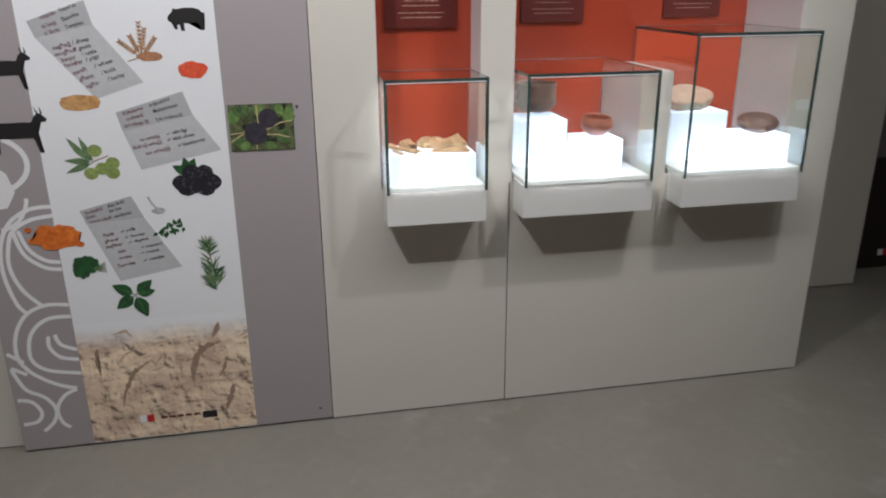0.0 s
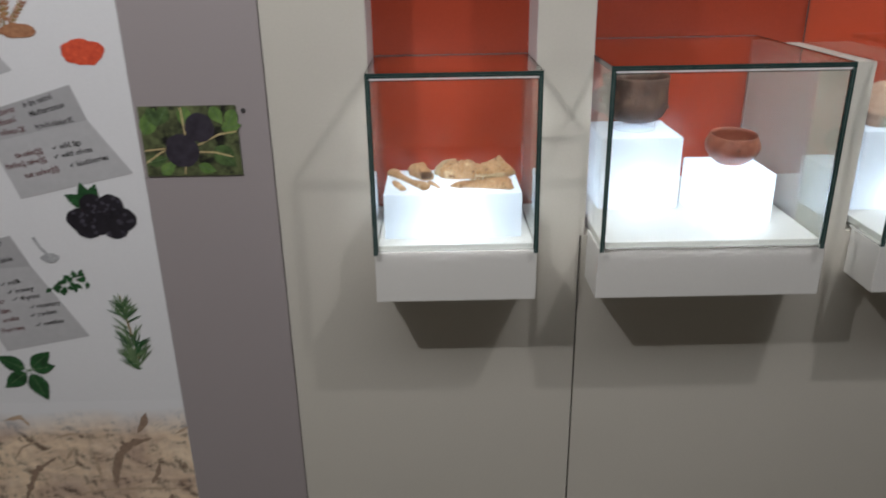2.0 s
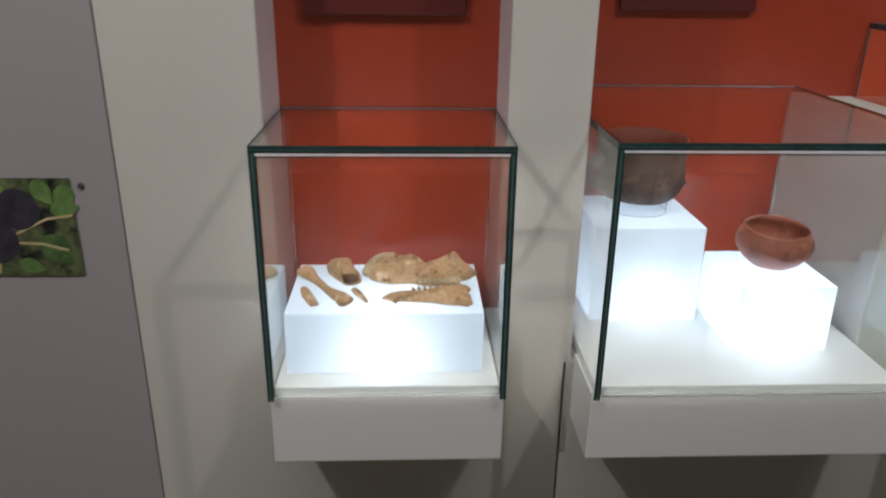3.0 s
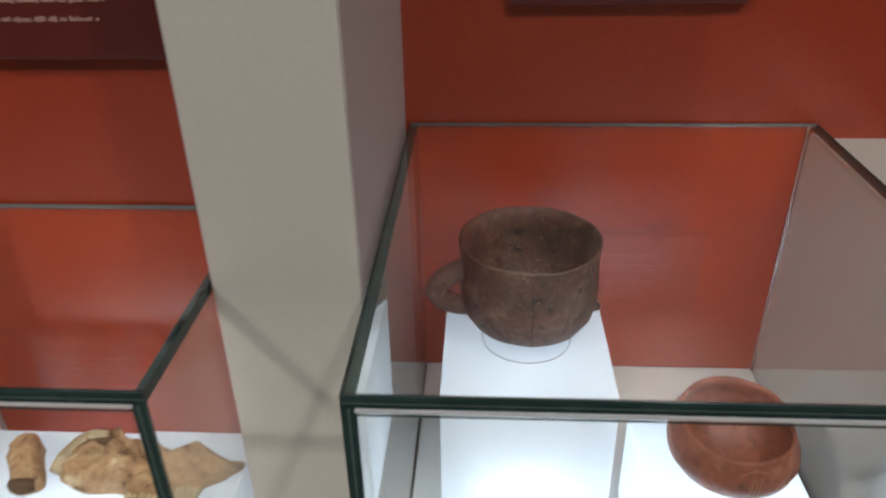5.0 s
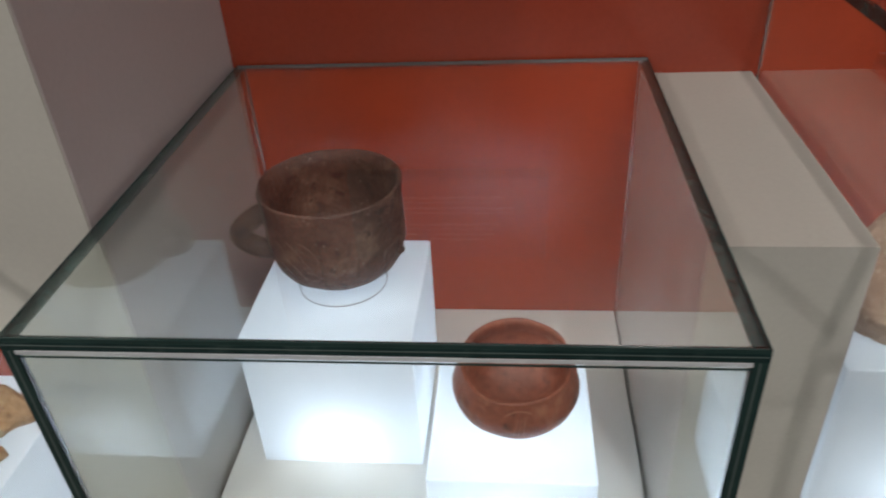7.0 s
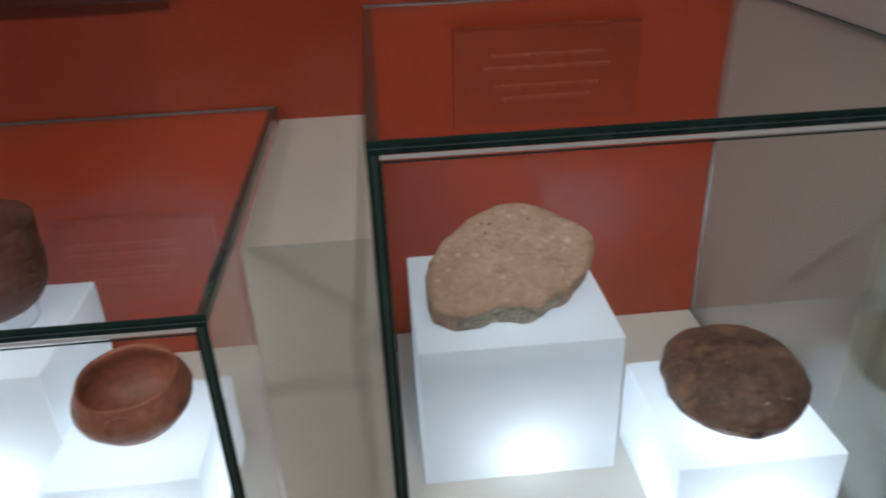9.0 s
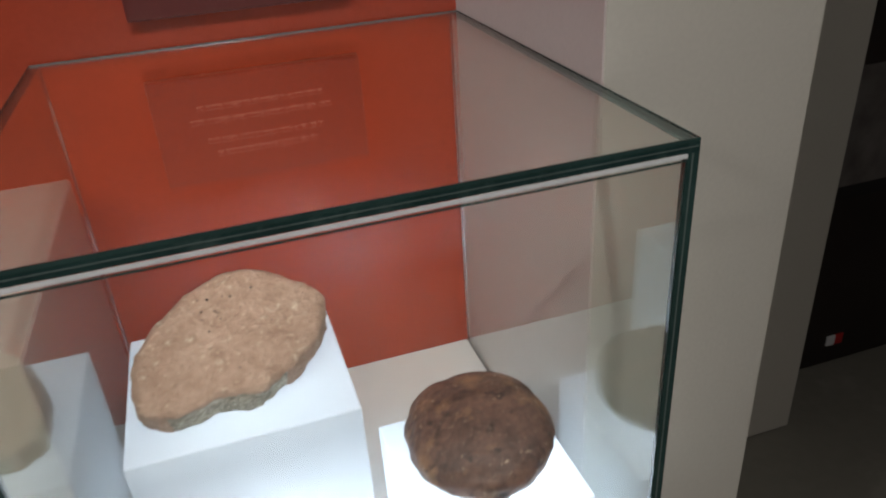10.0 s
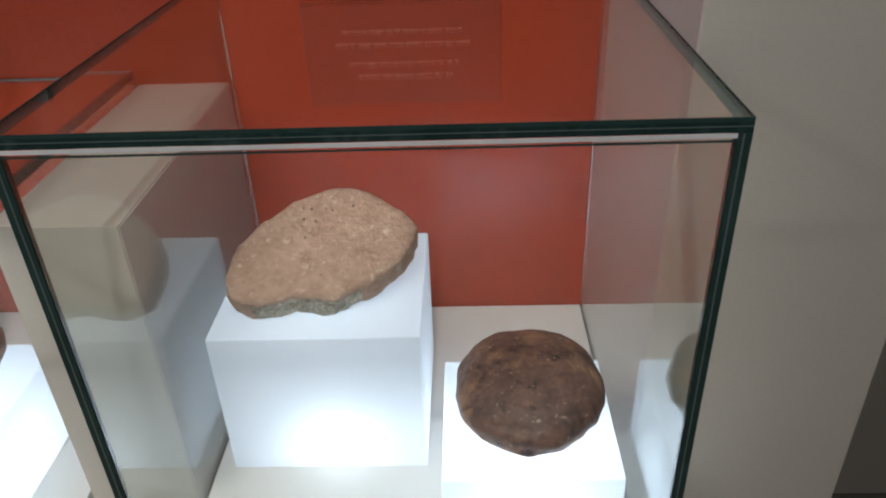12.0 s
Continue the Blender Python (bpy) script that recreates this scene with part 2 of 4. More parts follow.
# ---- mesh helpers ----


def finish(name, bm, mat, parent=None, smooth=False):
    bmesh.ops.recalc_face_normals(bm, faces=bm.faces[:])
    me = bpy.data.meshes.new(name)
    bm.to_mesh(me)
    bm.free()
    me.materials.append(mat)
    if smooth:
        for p in me.polygons:
            p.use_smooth = True
    ob = new(name, me)
    if parent is not None:
        ob.parent = parent
    return ob


def part(name, bm, mat, parent, label="", smooth=False):
    return tagged(finish(name, bm, mat, parent, smooth), label)


def block(x0, x1, y0, y1, z0, z1, bevel=0.0, segments=2):
    bm = bmesh.new()
    bmesh.ops.create_cube(bm, size=1)
    for v in bm.verts:
        v.co = Vector(((x0 + x1) / 2 + v.co.x * (x1 - x0), (y0 + y1) / 2 + v.co.y * (y1 - y0), (z0 + z1) / 2 + v.co.z * (z1 - z0)))
    if bevel:
        bmesh.ops.bevel(bm, geom=bm.edges[:], offset=bevel, segments=segments, profile=0.6, affect="EDGES")
    return bm


def structure(name, bm, mat, label=""):
    return tagged(finish(name, bm, mat), label, kind="structure")


def thing(name, label, category, group=""):
    return tagged(new(name), label, category, group)


def sweep(spine, sides=12, rough=0.0, flat=1.0):
    """A closed tube along (x, y, z, half width, half height) stations."""
    bm = bmesh.new()
    rings = []
    pts = [Vector(s[:3]) for s in spine]
    for i, s in enumerate(spine):
        way = (pts[min(i + 1, len(pts) - 1)] - pts[max(i - 1, 0)]).normalized()
        side = way.cross(Vector((0, 0, 1)))
        side = side.normalized() if side.length > 0.01 else Vector((1, 0, 0))
        up = side.cross(way).normalized()
        ring = []
        for k in range(sides):
            a = 2 * math.pi * k / sides
            co = pts[i] + side * math.cos(a) * s[3] + up * math.sin(a) * s[4]
            if rough:
                co += noise.noise_vector(co * 70) * rough + noise.noise_vector(co * 190) * rough * 0.5
            ring.append(bm.verts.new(co))
        rings.append(ring)
    for a, b in zip(rings, rings[1:]):
        for k in range(sides):
            bm.faces.new((a[k], a[(k + 1) % sides], b[(k + 1) % sides], b[k]))
    bm.faces.new(rings[0])
    bm.faces.new(rings[-1][::-1])
    return bm


def refine(spine, n=5):
    """More stations, on a smooth curve through those given."""
    out = []
    s = [Vector(p[:3]).to_tuple() + tuple(p[3:]) for p in spine]
    for i in range(len(s) - 1):
        p0, p1, p2, p3 = s[max(i - 1, 0)], s[i], s[i + 1], s[min(i + 2, len(s) - 1)]
        for k in range(n):
            t = k / n
            out.append(tuple(0.5 * (2 * b + (c - a) * t + (2 * a - 5 * b + 4 * c - d) * t * t + (3 * b - a - 3 * c + d) * t ** 3)
                             for a, b, c, d in zip(p0, p1, p2, p3)))
    out.append(s[-1])
    return out


def lathe(profile, centre, sides=64, wobble=0.0, seed=0.0, caps=True):
    """A turned vessel from (radius, height) stations, a little out of round."""
    bm = bmesh.new()
    rings = []
    for r, z in profile:
        ring = []
        for k in range(sides):
            a = 2 * math.pi * k / sides
            u = Vector((math.cos(a), math.sin(a), 0))
            n = noise.noise(Vector((u.x * 1.3 + seed, u.y * 1.3, z * 14))) * wobble + noise.noise(Vector((u.x * 4 + seed, u.y * 4, z * 50))) * wobble * 0.35
            lift = noise.noise(Vector((u.x * 1.1, u.y * 1.1, seed + 3))) * wobble * 1.2 * (z / profile[0][1] if profile[0][1] else 0)
            ring.append(bm.verts.new(Vector(centre) + u * (r + n * min(1, r / 0.02)) + Vector((0, 0, z + lift))))
        rings.append(ring)
    for a, b in zip(rings, rings[1:]):
        for k in range(sides):
            bm.faces.new((a[k], a[(k + 1) % sides], b[(k + 1) % sides], b[k]))
    if caps:
        bm.faces.new(rings[0])
        bm.faces.new(rings[-1][::-1])
    else:
        bmesh.ops.remove_doubles(bm, verts=bm.verts[:], dist=1e-7)
    return bm


# ---- the room ----
SILL = 0.905       # floor of the niches
RED_Y, RED1_Y = 0.347, 0.140
TOP = 3.05
structure("floor", block(-3.6, 6.0, -4.6, 3.0, -0.12, 0.0), FLOOR, "smooth grey polished concrete floor with faint stains")
structure("ceiling", block(-3.6, 6.0, -4.6, 3.0, TOP, TOP + 0.1), CEILING, "plain off-white ceiling")
structure("wall_south", block(-3.6, 6.0, -4.75, -4.6, 0, TOP), PLASTER, "plain painted wall behind the visitor")
structure("wall_west", block(-3.75, -3.6, -4.6, 0.5, 0, TOP), PLASTER, "plain painted side wall")
structure("wall_east", block(6.0, 6.15, -4.6, 1.2, 0, TOP), PLASTER, "plain painted side wall at the far end")
structure("wall_left", block(-3.6, -1.068, 0.045, 0.5, 0.004, TOP), CREAM, "cream painted wall beside the printed panel")
structure("wall_behind_panel", block(-1.066, -0.002, 0.016, 0.5, 0.004, TOP), CREAM, "cream wall that carries the printed panel")
structure("wall_panel_lower_1", block(0.0, 0.6585, 0, 0.5, 0.006, 0.872), CREAM, "cream painted lower wall panel below the small showcase")
structure("wall_panel_lower_2", block(0.6625, 1.922, 0.0, 0.5, 0.006, 0.872), CREAM, "cream painted lower wall panel below two showcases")
structure("trim_gap", block(0.6585, 0.6625, 0.012, 0.4, 0.006, 0.872), DARKGAP, "dark open joint between two wall panels")
structure("trim_floor_gap", block(-1.06, 1.90, 0.006, 0.4, 0.0005, 0.006), DARKGAP, "dark shadow gap along the floor")
structure("wall_pier_1", block(0.0, 0.2085, 0.0, 0.5, 0.872, TOP), CREAM, "cream wall pier between printed panel and small niche")
structure("wall_pier_2", block(0.553, 0.6675, 0.0, 0.5, 0.872, TOP), CREAM, "cream pillar between the two niches")
structure("wall_pier_3", block(1.717, 1.922, 0.0, 0.5, 0.872, TOP), CREAM, "cream wall pier at the end of the display wall")
structure("wall_divider", block(1.137, 1.2465, 0.0, RED_Y, 0.872, 1.240), CREAM, "low cream divider with a flat top between two showcases")
structure("wall_niche_back_1", block(0.2085, 0.553, RED1_Y, 0.5, 0.872, TOP), RED, "terracotta red back wall of the small niche")
structure("wall_niche_back_2", block(0.6675, 1.717, RED_Y, 0.5, 0.872, TOP), RED, "terracotta red back wall of the wide niche")
# thin liners that carry the red bounce light as a tint
for x0, x1, y1, z1 in ((0.6675, 0.6690, RED_Y, TOP), (1.7155, 1.7170, RED_Y, TOP), (0.2085, 0.2100, RED1_Y, TOP), (0.5515, 0.5530, RED1_Y, TOP), (1.1355, 1.1370, RED_Y, 1.238), (1.2465, 1.2480, RED_Y, 1.238)):
    structure("trim_reveal", block(x0, x1, 0.0015, y1, 0.872, z1), REVEAL, "side of a niche, tinted pale lilac for light off the red wall")
structure("wall_return", block(1.78, 1.922, 0.5, 0.765, 0, TOP), CREAM, "cream end of the display wall")
structure("wall_second", block(1.922, 2.805, 0.765, 0.96, 0.006, TOP), CREAM, "cream wall set back beyond the display wall")
structure("wall_north", block(1.922, 6.0, 0.99, 1.2, 0, TOP), PLASTER, "plain wall far behind")

poster = thing("poster_panel", "dark brown printed panel with a pale photograph, standing on the floor", "poster")
part("board", block(2.83, 4.6, 0.955, 0.985, 0.004, 2.4, 0.002, 1), material("dark_brown_print", (0.022, 0.014, 0.012), 0.4, 0.2, 8, 2), poster)
part("photograph", block(2.84, 4.2, 0.951, 0.9555, 0.62, 0.98), material("grey_photograph_print", (0.20, 0.18, 0.17), 0.5, 0.3, 14, 5, other=(0.05, 0.04, 0.035), amount=0.6), poster, "blurred grey photograph print")
part("dark_band", block(2.84, 4.2, 0.950, 0.9545, 0.60, 0.64), INK, poster)
part("logo_field", block(3.095, 3.125, 0.950, 0.9552, 0.075, 0.11), PAPERWHITE, poster, "small white and red emblem")
part("logo_field", block(3.125, 3.155, 0.950, 0.9552, 0.075, 0.11), FLAGRED, poster)

# ---- printed panel on the wall ----
panel = thing("wall_graphic", "lilac-grey printed wall panel about ancient food with a white photo strip", "wall panel")
part("panel_board", block(-1.065, -0.0025, 0.0, 0.0155, 0.008, 2.45, 0.001, 1), LILAC, panel)
part("white_strip", block(-0.836, -0.278, -0.0012, -0.0002, 0.01, 2.44), PAPERWHITE, panel, "white printed strip with food pictures")
part("rock_photograph", block(-0.836, -0.278, -0.00145, -0.00125, 0.012, 0.47), ROCKPRINT, panel, "photo print of a weathered rock face")
LAYER = [0]


def flat(name, outline, mat, label="", lift=0.0016):
    """A printed shape: a thin sheet with the given outline in (x, z)."""
    LAYER[0] += 1
    y = -lift - 0.0000025 * LAYER[0]
    bm = bmesh.new()
    bm.faces.new([bm.verts.new((x, y, z)) for x, z in outline])
    if len(outline) > 4:
        bmesh.ops.triangulate(bm, faces=bm.faces[:])
    made = bmesh.ops.extrude_face_region(bm, geom=bm.faces[:])
    for v in [g for g in made["geom"] if isinstance(g, bmesh.types.BMVert)]:
        v.co.y += 0.0005
    return part(name, bm, mat, panel, label)


def blob(cx, cz, rx, rz, n=28, rough=0.08, turn=0.0, seed=0.0):
    out = []
    for k in range(n):
        a = 2 * math.pi * k / n
        s = 1 + rough * noise.noise(Vector((math.cos(a) * 2.2 + seed * 7.3, math.sin(a) * 2.2, seed))) * 2
        x, z = math.cos(a) * rx * s, math.sin(a) * rz * s
        out.append((cx + x * math.cos(turn) - z * math.sin(turn), cz + x * math.sin(turn) + z * math.cos(turn)))
    return out


def leaf(cx, cz, length, width, turn, teeth=0):
    """A leaf from its stalk at (cx, cz), pointed at the far end."""
    rows = 12
    side = []
    for k in range(1, rows):
        t = k / rows
        w = width * 0.5 * math.sin(math.pi * t ** 0.75) * (1 + (0.12 if teeth and k % 2 else 0))
        side.append((t * length, w))
    pts = [(0, 0)] + side + [(length, 0)] + [(a, -b) for a, b in reversed(side)]
    c, s = math.cos(turn), math.sin(turn)
    return [(cx + a * c - b * s, cz + a * s + b * c) for a, b in pts]


def strip(points, width, name, mat, lift=0.0016):
    """A printed line of even width along points in (x, z)."""
    LAYER[0] += 1
    bm = bmesh.new()
    y = -lift - 0.0000025 * LAYER[0]
    pairs = []
    for i, p in enumerate(points):
        a, b = points[max(i - 1, 0)], points[min(i + 1, len(points) - 1)]
        d = Vector((b[0] - a[0], b[1] - a[1])).normalized() * width / 2
        pairs.append((bm.verts.new((p[0] - d.y, y, p[1] + d.x)), bm.verts.new((p[0] + d.y, y, p[1] - d.x))))
    for (a, b), (c, d) in zip(pairs, pairs[1:]):
        bm.faces.new((a, b, d, c))
    made = bmesh.ops.extrude_face_region(bm, geom=bm.faces[:])
    for v in [g for g in made["geom"] if isinstance(g, bmesh.types.BMVert)]:
        v.co.y += 0.0005
    return part(name, bm, mat, panel)


def arc(cx, cz, rx, rz, a0, a1, n=30):
    return [(cx + rx * math.cos(radians(a0 + (a1 - a0) * k / n)), cz + rz * math.sin(radians(a0 + (a1 - a0) * k / n))) for k in range(n + 1)]


def crack(points, width, mat):
    """A dark printed crevice that swells in the middle and runs out at both ends."""
    line = []
    for (ax, az), (bx, bz) in zip(points, points[1:]):
        line += [(ax + (bx - ax) * k / 5, az + (bz - az) * k / 5) for k in range(5)]
    line.append(points[-1])
    near, off = [], []
    for i, (x, z) in enumerate(line):
        a, b = line[max(i - 1, 0)], line[min(i + 1, len(line) - 1)]
        d = Vector((b[0] - a[0], b[1] - a[1])).normalized()
        w = width * (0.12 + math.sin(math.pi * i / (len(line) - 1)) ** 0.7) * (0.6 + 0.5 * noise.noise(Vector((x * 70, z * 70, 1.0)))) * 0.75
        v = w * (1 + 0.6 * noise.noise(Vector((x * 110, z * 110, 5.0))))
        near.append((x - d.y * w, z + d.x * w))
        off.append((x + d.y * v, z - d.x * v))
    flat("printed_crevice", near + off[::-1], mat)


CREVICE = material("printed_crevice_brown", rgb(160, 136, 114), 0.5, 0.2, 90, 25, other=rgb(126, 104, 88), amount=0.6)
CREASE = material("printed_crease_brown", rgb(196, 172, 146), 0.5, 0.2, 90, 25, other=rgb(166, 142, 118), amount=0.6)
for line, width in (
    ([(-0.372, 0.437), (-0.381, 0.406), (-0.401, 0.377)], 0.009),
    ([(-0.370, 0.361), (-0.423, 0.347), (-0.455, 0.317), (-0.471, 0.272), (-0.481, 0.220)], 0.0135),
    ([(-0.614, 0.310), (-0.647, 0.288), (-0.673, 0.271), (-0.692, 0.231), (-0.710, 0.195), (-0.721, 0.144)], 0.009),
    ([(-0.361, 0.287), (-0.370, 0.254), (-0.390, 0.225)], 0.008),
    ([(-0.343, 0.192), (-0.357, 0.143), (-0.379, 0.088)], 0.011),
    ([(-0.774, 0.373), (-0.782, 0.340), (-0.777, 0.265)], 0.009),
):
    crack(line, width * 1.6, CREVICE)
for line, width in (
    ([(-0.575, 0.201), (-0.504, 0.209), (-0.411, 0.211), (-0.337, 0.207), (-0.295, 0.216)], 0.0045),
    ([(-0.517, 0.322), (-0.515, 0.286), (-0.512, 0.234)], 0.007),
    ([(-0.514, 0.376), (-0.566, 0.379), (-0.608, 0.366)], 0.004),
    ([(-0.568, 0.285), (-0.612, 0.270)], 0.0045),
    ([(-0.273, 0.393), (-0.312, 0.372)], 0.006),
    ([(-0.391, 0.126), (-0.458, 0.139), (-0.516, 0.126)], 0.006),
    ([(-0.719, 0.421), (-0.676, 0.431), (-0.658, 0.406)], 0.008),
    ([(-0.564, 0.338), (-0.593, 0.299)], 0.006),
    ([(-0.645, 0.364), (-0.693, 0.341), (-0.714, 0.310)], 0.006),
):
    crack(line, width * 1.3, CREASE)

# white swirls on the grey part


def swirl(points):
    strip([p[:2] for p in refine([(a, b, 0) for a, b in points], 6)], 0.0125, "swirl_line", SWIRL, 0.0008)


swirl([(-0.829, 0.879), (-0.900, 0.873), (-0.963, 0.835), (-1.002, 0.763), (-1.013, 0.666), (-0.994, 0.563), (-0.968, 0.521)])
swirl([(-0.834, 0.849), (-0.902, 0.839), (-0.954, 0.811), (-0.977, 0.772), (-0.991, 0.686), (-0.967, 0.606), (-0.918, 0.545)])
swirl([(-0.961, 0.805), (-0.941, 0.726), (-0.887, 0.678), (-0.838, 0.668)])
swirl([(-0.945, 0.805), (-0.925, 0.742), (-0.882, 0.702), (-0.838, 0.692)])
swirl([(-0.838, 0.542), (-0.910, 0.546), (-0.974, 0.516), (-1.015, 0.450), (-1.025, 0.368), (-0.991, 0.304), (-0.919, 0.253), (-0.861, 0.233)])
swirl([(-0.838, 0.500), (-0.908, 0.498), (-0.959, 0.462), (-0.982, 0.411), (-0.983, 0.352), (-0.940, 0.310), (-0.838, 0.288)])
swirl([(-0.919, 0.434), (-0.921, 0.393), (-0.892, 0.354), (-0.838, 0.341)])
swirl([(-0.898, 0.438), (-0.885, 0.401), (-0.838, 0.377)])
swirl([(-0.862, 0.230), (-0.906, 0.207), (-0.935, 0.160), (-0.928, 0.108), (-0.904, 0.083)])
swirl([(-1.053, 0.323), (-1.022, 0.246), (-0.968, 0.209), (-0.940, 0.161), (-0.953, 0.112), (-0.990, 0.078)])
swirl([(-1.054, 0.207), (-1.011, 0.195), (-0.987, 0.154), (-1.004, 0.118), (-1.051, 0.111)])
swirl([(-1.056, 0.383), (-1.009, 0.346)])
swirl([(-1.052, 0.329), (-1.007, 0.300)])
strip(arc(-1.0, 1.02, 0.12, 0.09, -60, 60), 0.016, "swirl_line", SWIRL, 0.0008)
flat("swirl_field", [(-1.06, 1.02), (-0.99, 1.03), (-0.945, 0.99), (-0.93, 0.93), (-0.96, 0.88), (-1.06, 0.87)], SWIRL, lift=0.0009)
strip(arc(-1.0, 0.93, 0.10, 0.12, -85, -10), 0.012, "swirl_line", SWIRL, 0.0008)

# folded paper notes: upper leaf, lower leaf
for top, low in (
    ([(-0.808, 1.437), (-0.643, 1.494), (-0.629, 1.425), (-0.792, 1.390)], [(-0.792, 1.390), (-0.629, 1.425), (-0.508, 1.254), (-0.649, 1.208)]),
    ([(-0.602, 1.165), (-0.399, 1.223), (-0.376, 1.150), (-0.589, 1.106)], [(-0.589, 1.106), (-0.376, 1.150), (-0.300, 1.035), (-0.550, 0.982)]),
    ([(-0.754, 0.859), (-0.594, 0.899), (-0.563, 0.825), (-0.740, 0.816)], [(-0.740, 0.816), (-0.563, 0.825), (-0.466, 0.648), (-0.665, 0.612)]),
):
    flat("note_top", top, SHEETFOLD, "printed grey folded paper note")
    flat("note", low, SHEET)


def words(text, x, z, size, turn, mat, squeeze=1.0):
    """Printed words, their left end at (x, z)."""
    LAYER[0] += 1
    data = bpy.data.curves.new("words", "FONT")
    data.body, data.size, data.resolution_u, data.offset = text, size, 2, size * 0.018
    holder = bpy.data.objects.new("words_source", data)
    scene.collection.objects.link(holder)
    bpy.context.view_layer.update()
    me = bpy.data.meshes.new_from_object(holder.evaluated_get(bpy.context.evaluated_depsgraph_get()))
    bpy.data.objects.remove(holder)
    me.name = "words"
    m = pose(x, -0.0017 - 0.0000025 * LAYER[0], z, 90, 0, 0) @ pose(0, 0, 0, 0, 0, turn) @ Matrix.Diagonal((squeeze, 1, 1, 1))
    me.transform(m)
    me.materials.clear()
    me.materials.append(mat)
    ob = new("lettering", me)
    ob.parent = panel
    return ob


def note_lines(lines, size):
    for (x0, z0), (x1, z1), dark, light in lines:
        turn = math.degrees(math.atan2(z1 - z0, x1 - x0))
        span = math.hypot(x1 - x0, z1 - z0)
        if dark:
            words(dark, x0, z0, size, turn, REDINK, min(1.1, span * 0.46 / max(0.01, 0.5 * size * len(dark))))
        share = 0.5 if dark else 0.0
        words(light, x0 + (x1 - x0) * share, z0 + (z1 - z0) * share, size, turn, INK, min(1.1, span * (1 - share) / max(0.01, 0.5 * size * len(light))))


note_lines([
    ((-0.768, 1.441), (-0.656, 1.480), "misjuba", "found at"), ((-0.766, 1.415), (-0.654, 1.454), "fit-Tempji", "Skorba"), ((-0.763, 1.396), (-0.645, 1.429), "ta' Skorba", "Temples:"),
    ((-0.749, 1.354), (-0.633, 1.383), "nagħaġ", "/ sheep"), ((-0.745, 1.335), (-0.627, 1.365), "mogħoż", "/ goats"), ((-0.729, 1.319), (-0.610, 1.350), "baqar", "/ cattle"), ((-0.723, 1.302), (-0.599, 1.336), "ħnieżer", "/ pigs"),
    ((-0.704, 1.281), (-0.576, 1.319), "qamħ", "/ wheat"), ((-0.688, 1.262), (-0.559, 1.298), "għazz", "/ lentils"), ((-0.672, 1.241), (-0.543, 1.278), "xgħir", "/ barley"),
], 0.017)
note_lines([
    ((-0.580, 1.154), (-0.420, 1.201), "Fil-Mediterran", "in the central"), ((-0.573, 1.137), (-0.409, 1.180), "nofsani", "Mediterranean"), ((-0.582, 1.117), (-0.389, 1.149), "sat-3 millennju QK", "by the 3rd millennium BC:"),
    ((-0.541, 1.072), (-0.381, 1.102), "tin selvaġġ", "✓ wild figs"), ((-0.565, 1.048), (-0.359, 1.087), "żebbuġ selvaġġ", "✓ wild olives"), ((-0.530, 1.028), (-0.333, 1.069), "tut selvaġġ", "✓ blackberries"),
], 0.017)
note_lines([
    ((-0.737, 0.844), (-0.598, 0.884), "Probabbli", "Also likely"), ((-0.736, 0.831), (-0.594, 0.865), "kien", "to be"), ((-0.728, 0.815), (-0.576, 0.845), "hemm ukoll", "available:"),
    ((-0.695, 0.767), (-0.591, 0.786), "ħalib", "✓ milk"), ((-0.694, 0.747), (-0.569, 0.767), "għasel", "✓ honey"), ((-0.693, 0.728), (-0.554, 0.750), "sagħtar", "✓ thyme"),
    ((-0.658, 0.709), (-0.517, 0.730), "klin", "✓ rosemary"), ((-0.657, 0.687), (-0.527, 0.709), "aruka", "✓ rocket"), ((-0.665, 0.660), (-0.505, 0.687), "ħurrieq", "✓ nettles"),
], 0.016)


def beast(cx, cz, s, horned, name):
    """A black printed silhouette of a farm animal."""
    body = [(-1.0, 0.25), (-0.7, 0.42), (-0.2, 0.40), (0.3, 0.42), (0.62, 0.40), (0.74, 0.62), (0.86, 0.72), (0.98, 0.70), (1.16, 0.52), (1.12, 0.42), (0.96, 0.40), (0.88, 0.18), (0.80, -0.02), (0.82, -0.52),
            (0.90, -0.70), (0.76, -0.70), (0.70, -0.40), (0.62, -0.14), (-0.52, -0.16), (-0.60, -0.40), (-0.56, -0.70), (-0.72, -0.70), (-0.80, -0.34), (-0.96, -0.05)]
    if not horned:
        body = [(-1.0, 0.02), (-0.92, 0.20), (-0.74, 0.34), (-0.64, 0.56), (-0.46, 0.50), (-0.1, 0.58), (0.4, 0.58), (0.75, 0.48), (0.90, 0.28), (0.98, 0.36), (1.02, 0.22), (0.94, 0.0), (0.90, -0.3), (0.95, -0.62), (0.74, -0.62), (0.70, -0.32),
                (0.50, -0.20), (0.10, -0.26), (-0.14, -0.26), (-0.12, -0.66), (-0.32, -0.66), (-0.38, -0.32), (-0.50, -0.34), (-0.52, -0.58), (-0.66, -0.56), (-0.64, -0.24), (-0.80, -0.20), (-0.97, -0.12)]
    flat(name, [(cx + a * s, cz + b * s) for a, b in body], INK, "black printed animal silhouette")
    if horned:
        for k in (0, 1):
            flat("horn", [(cx + (0.84 + 0.12 * k) * s, cz + 0.70 * s), (cx + (0.78 + 0.2 * k) * s, cz + 0.96 * s), (cx + (0.92 + 0.12 * k) * s, cz + 0.70 * s)], INK)


beast(*(-0.362, 1.438), 0.054, False, "pig_silhouette")
beast(*(-0.899, 1.110), 0.085, True, "cattle_silhouette")
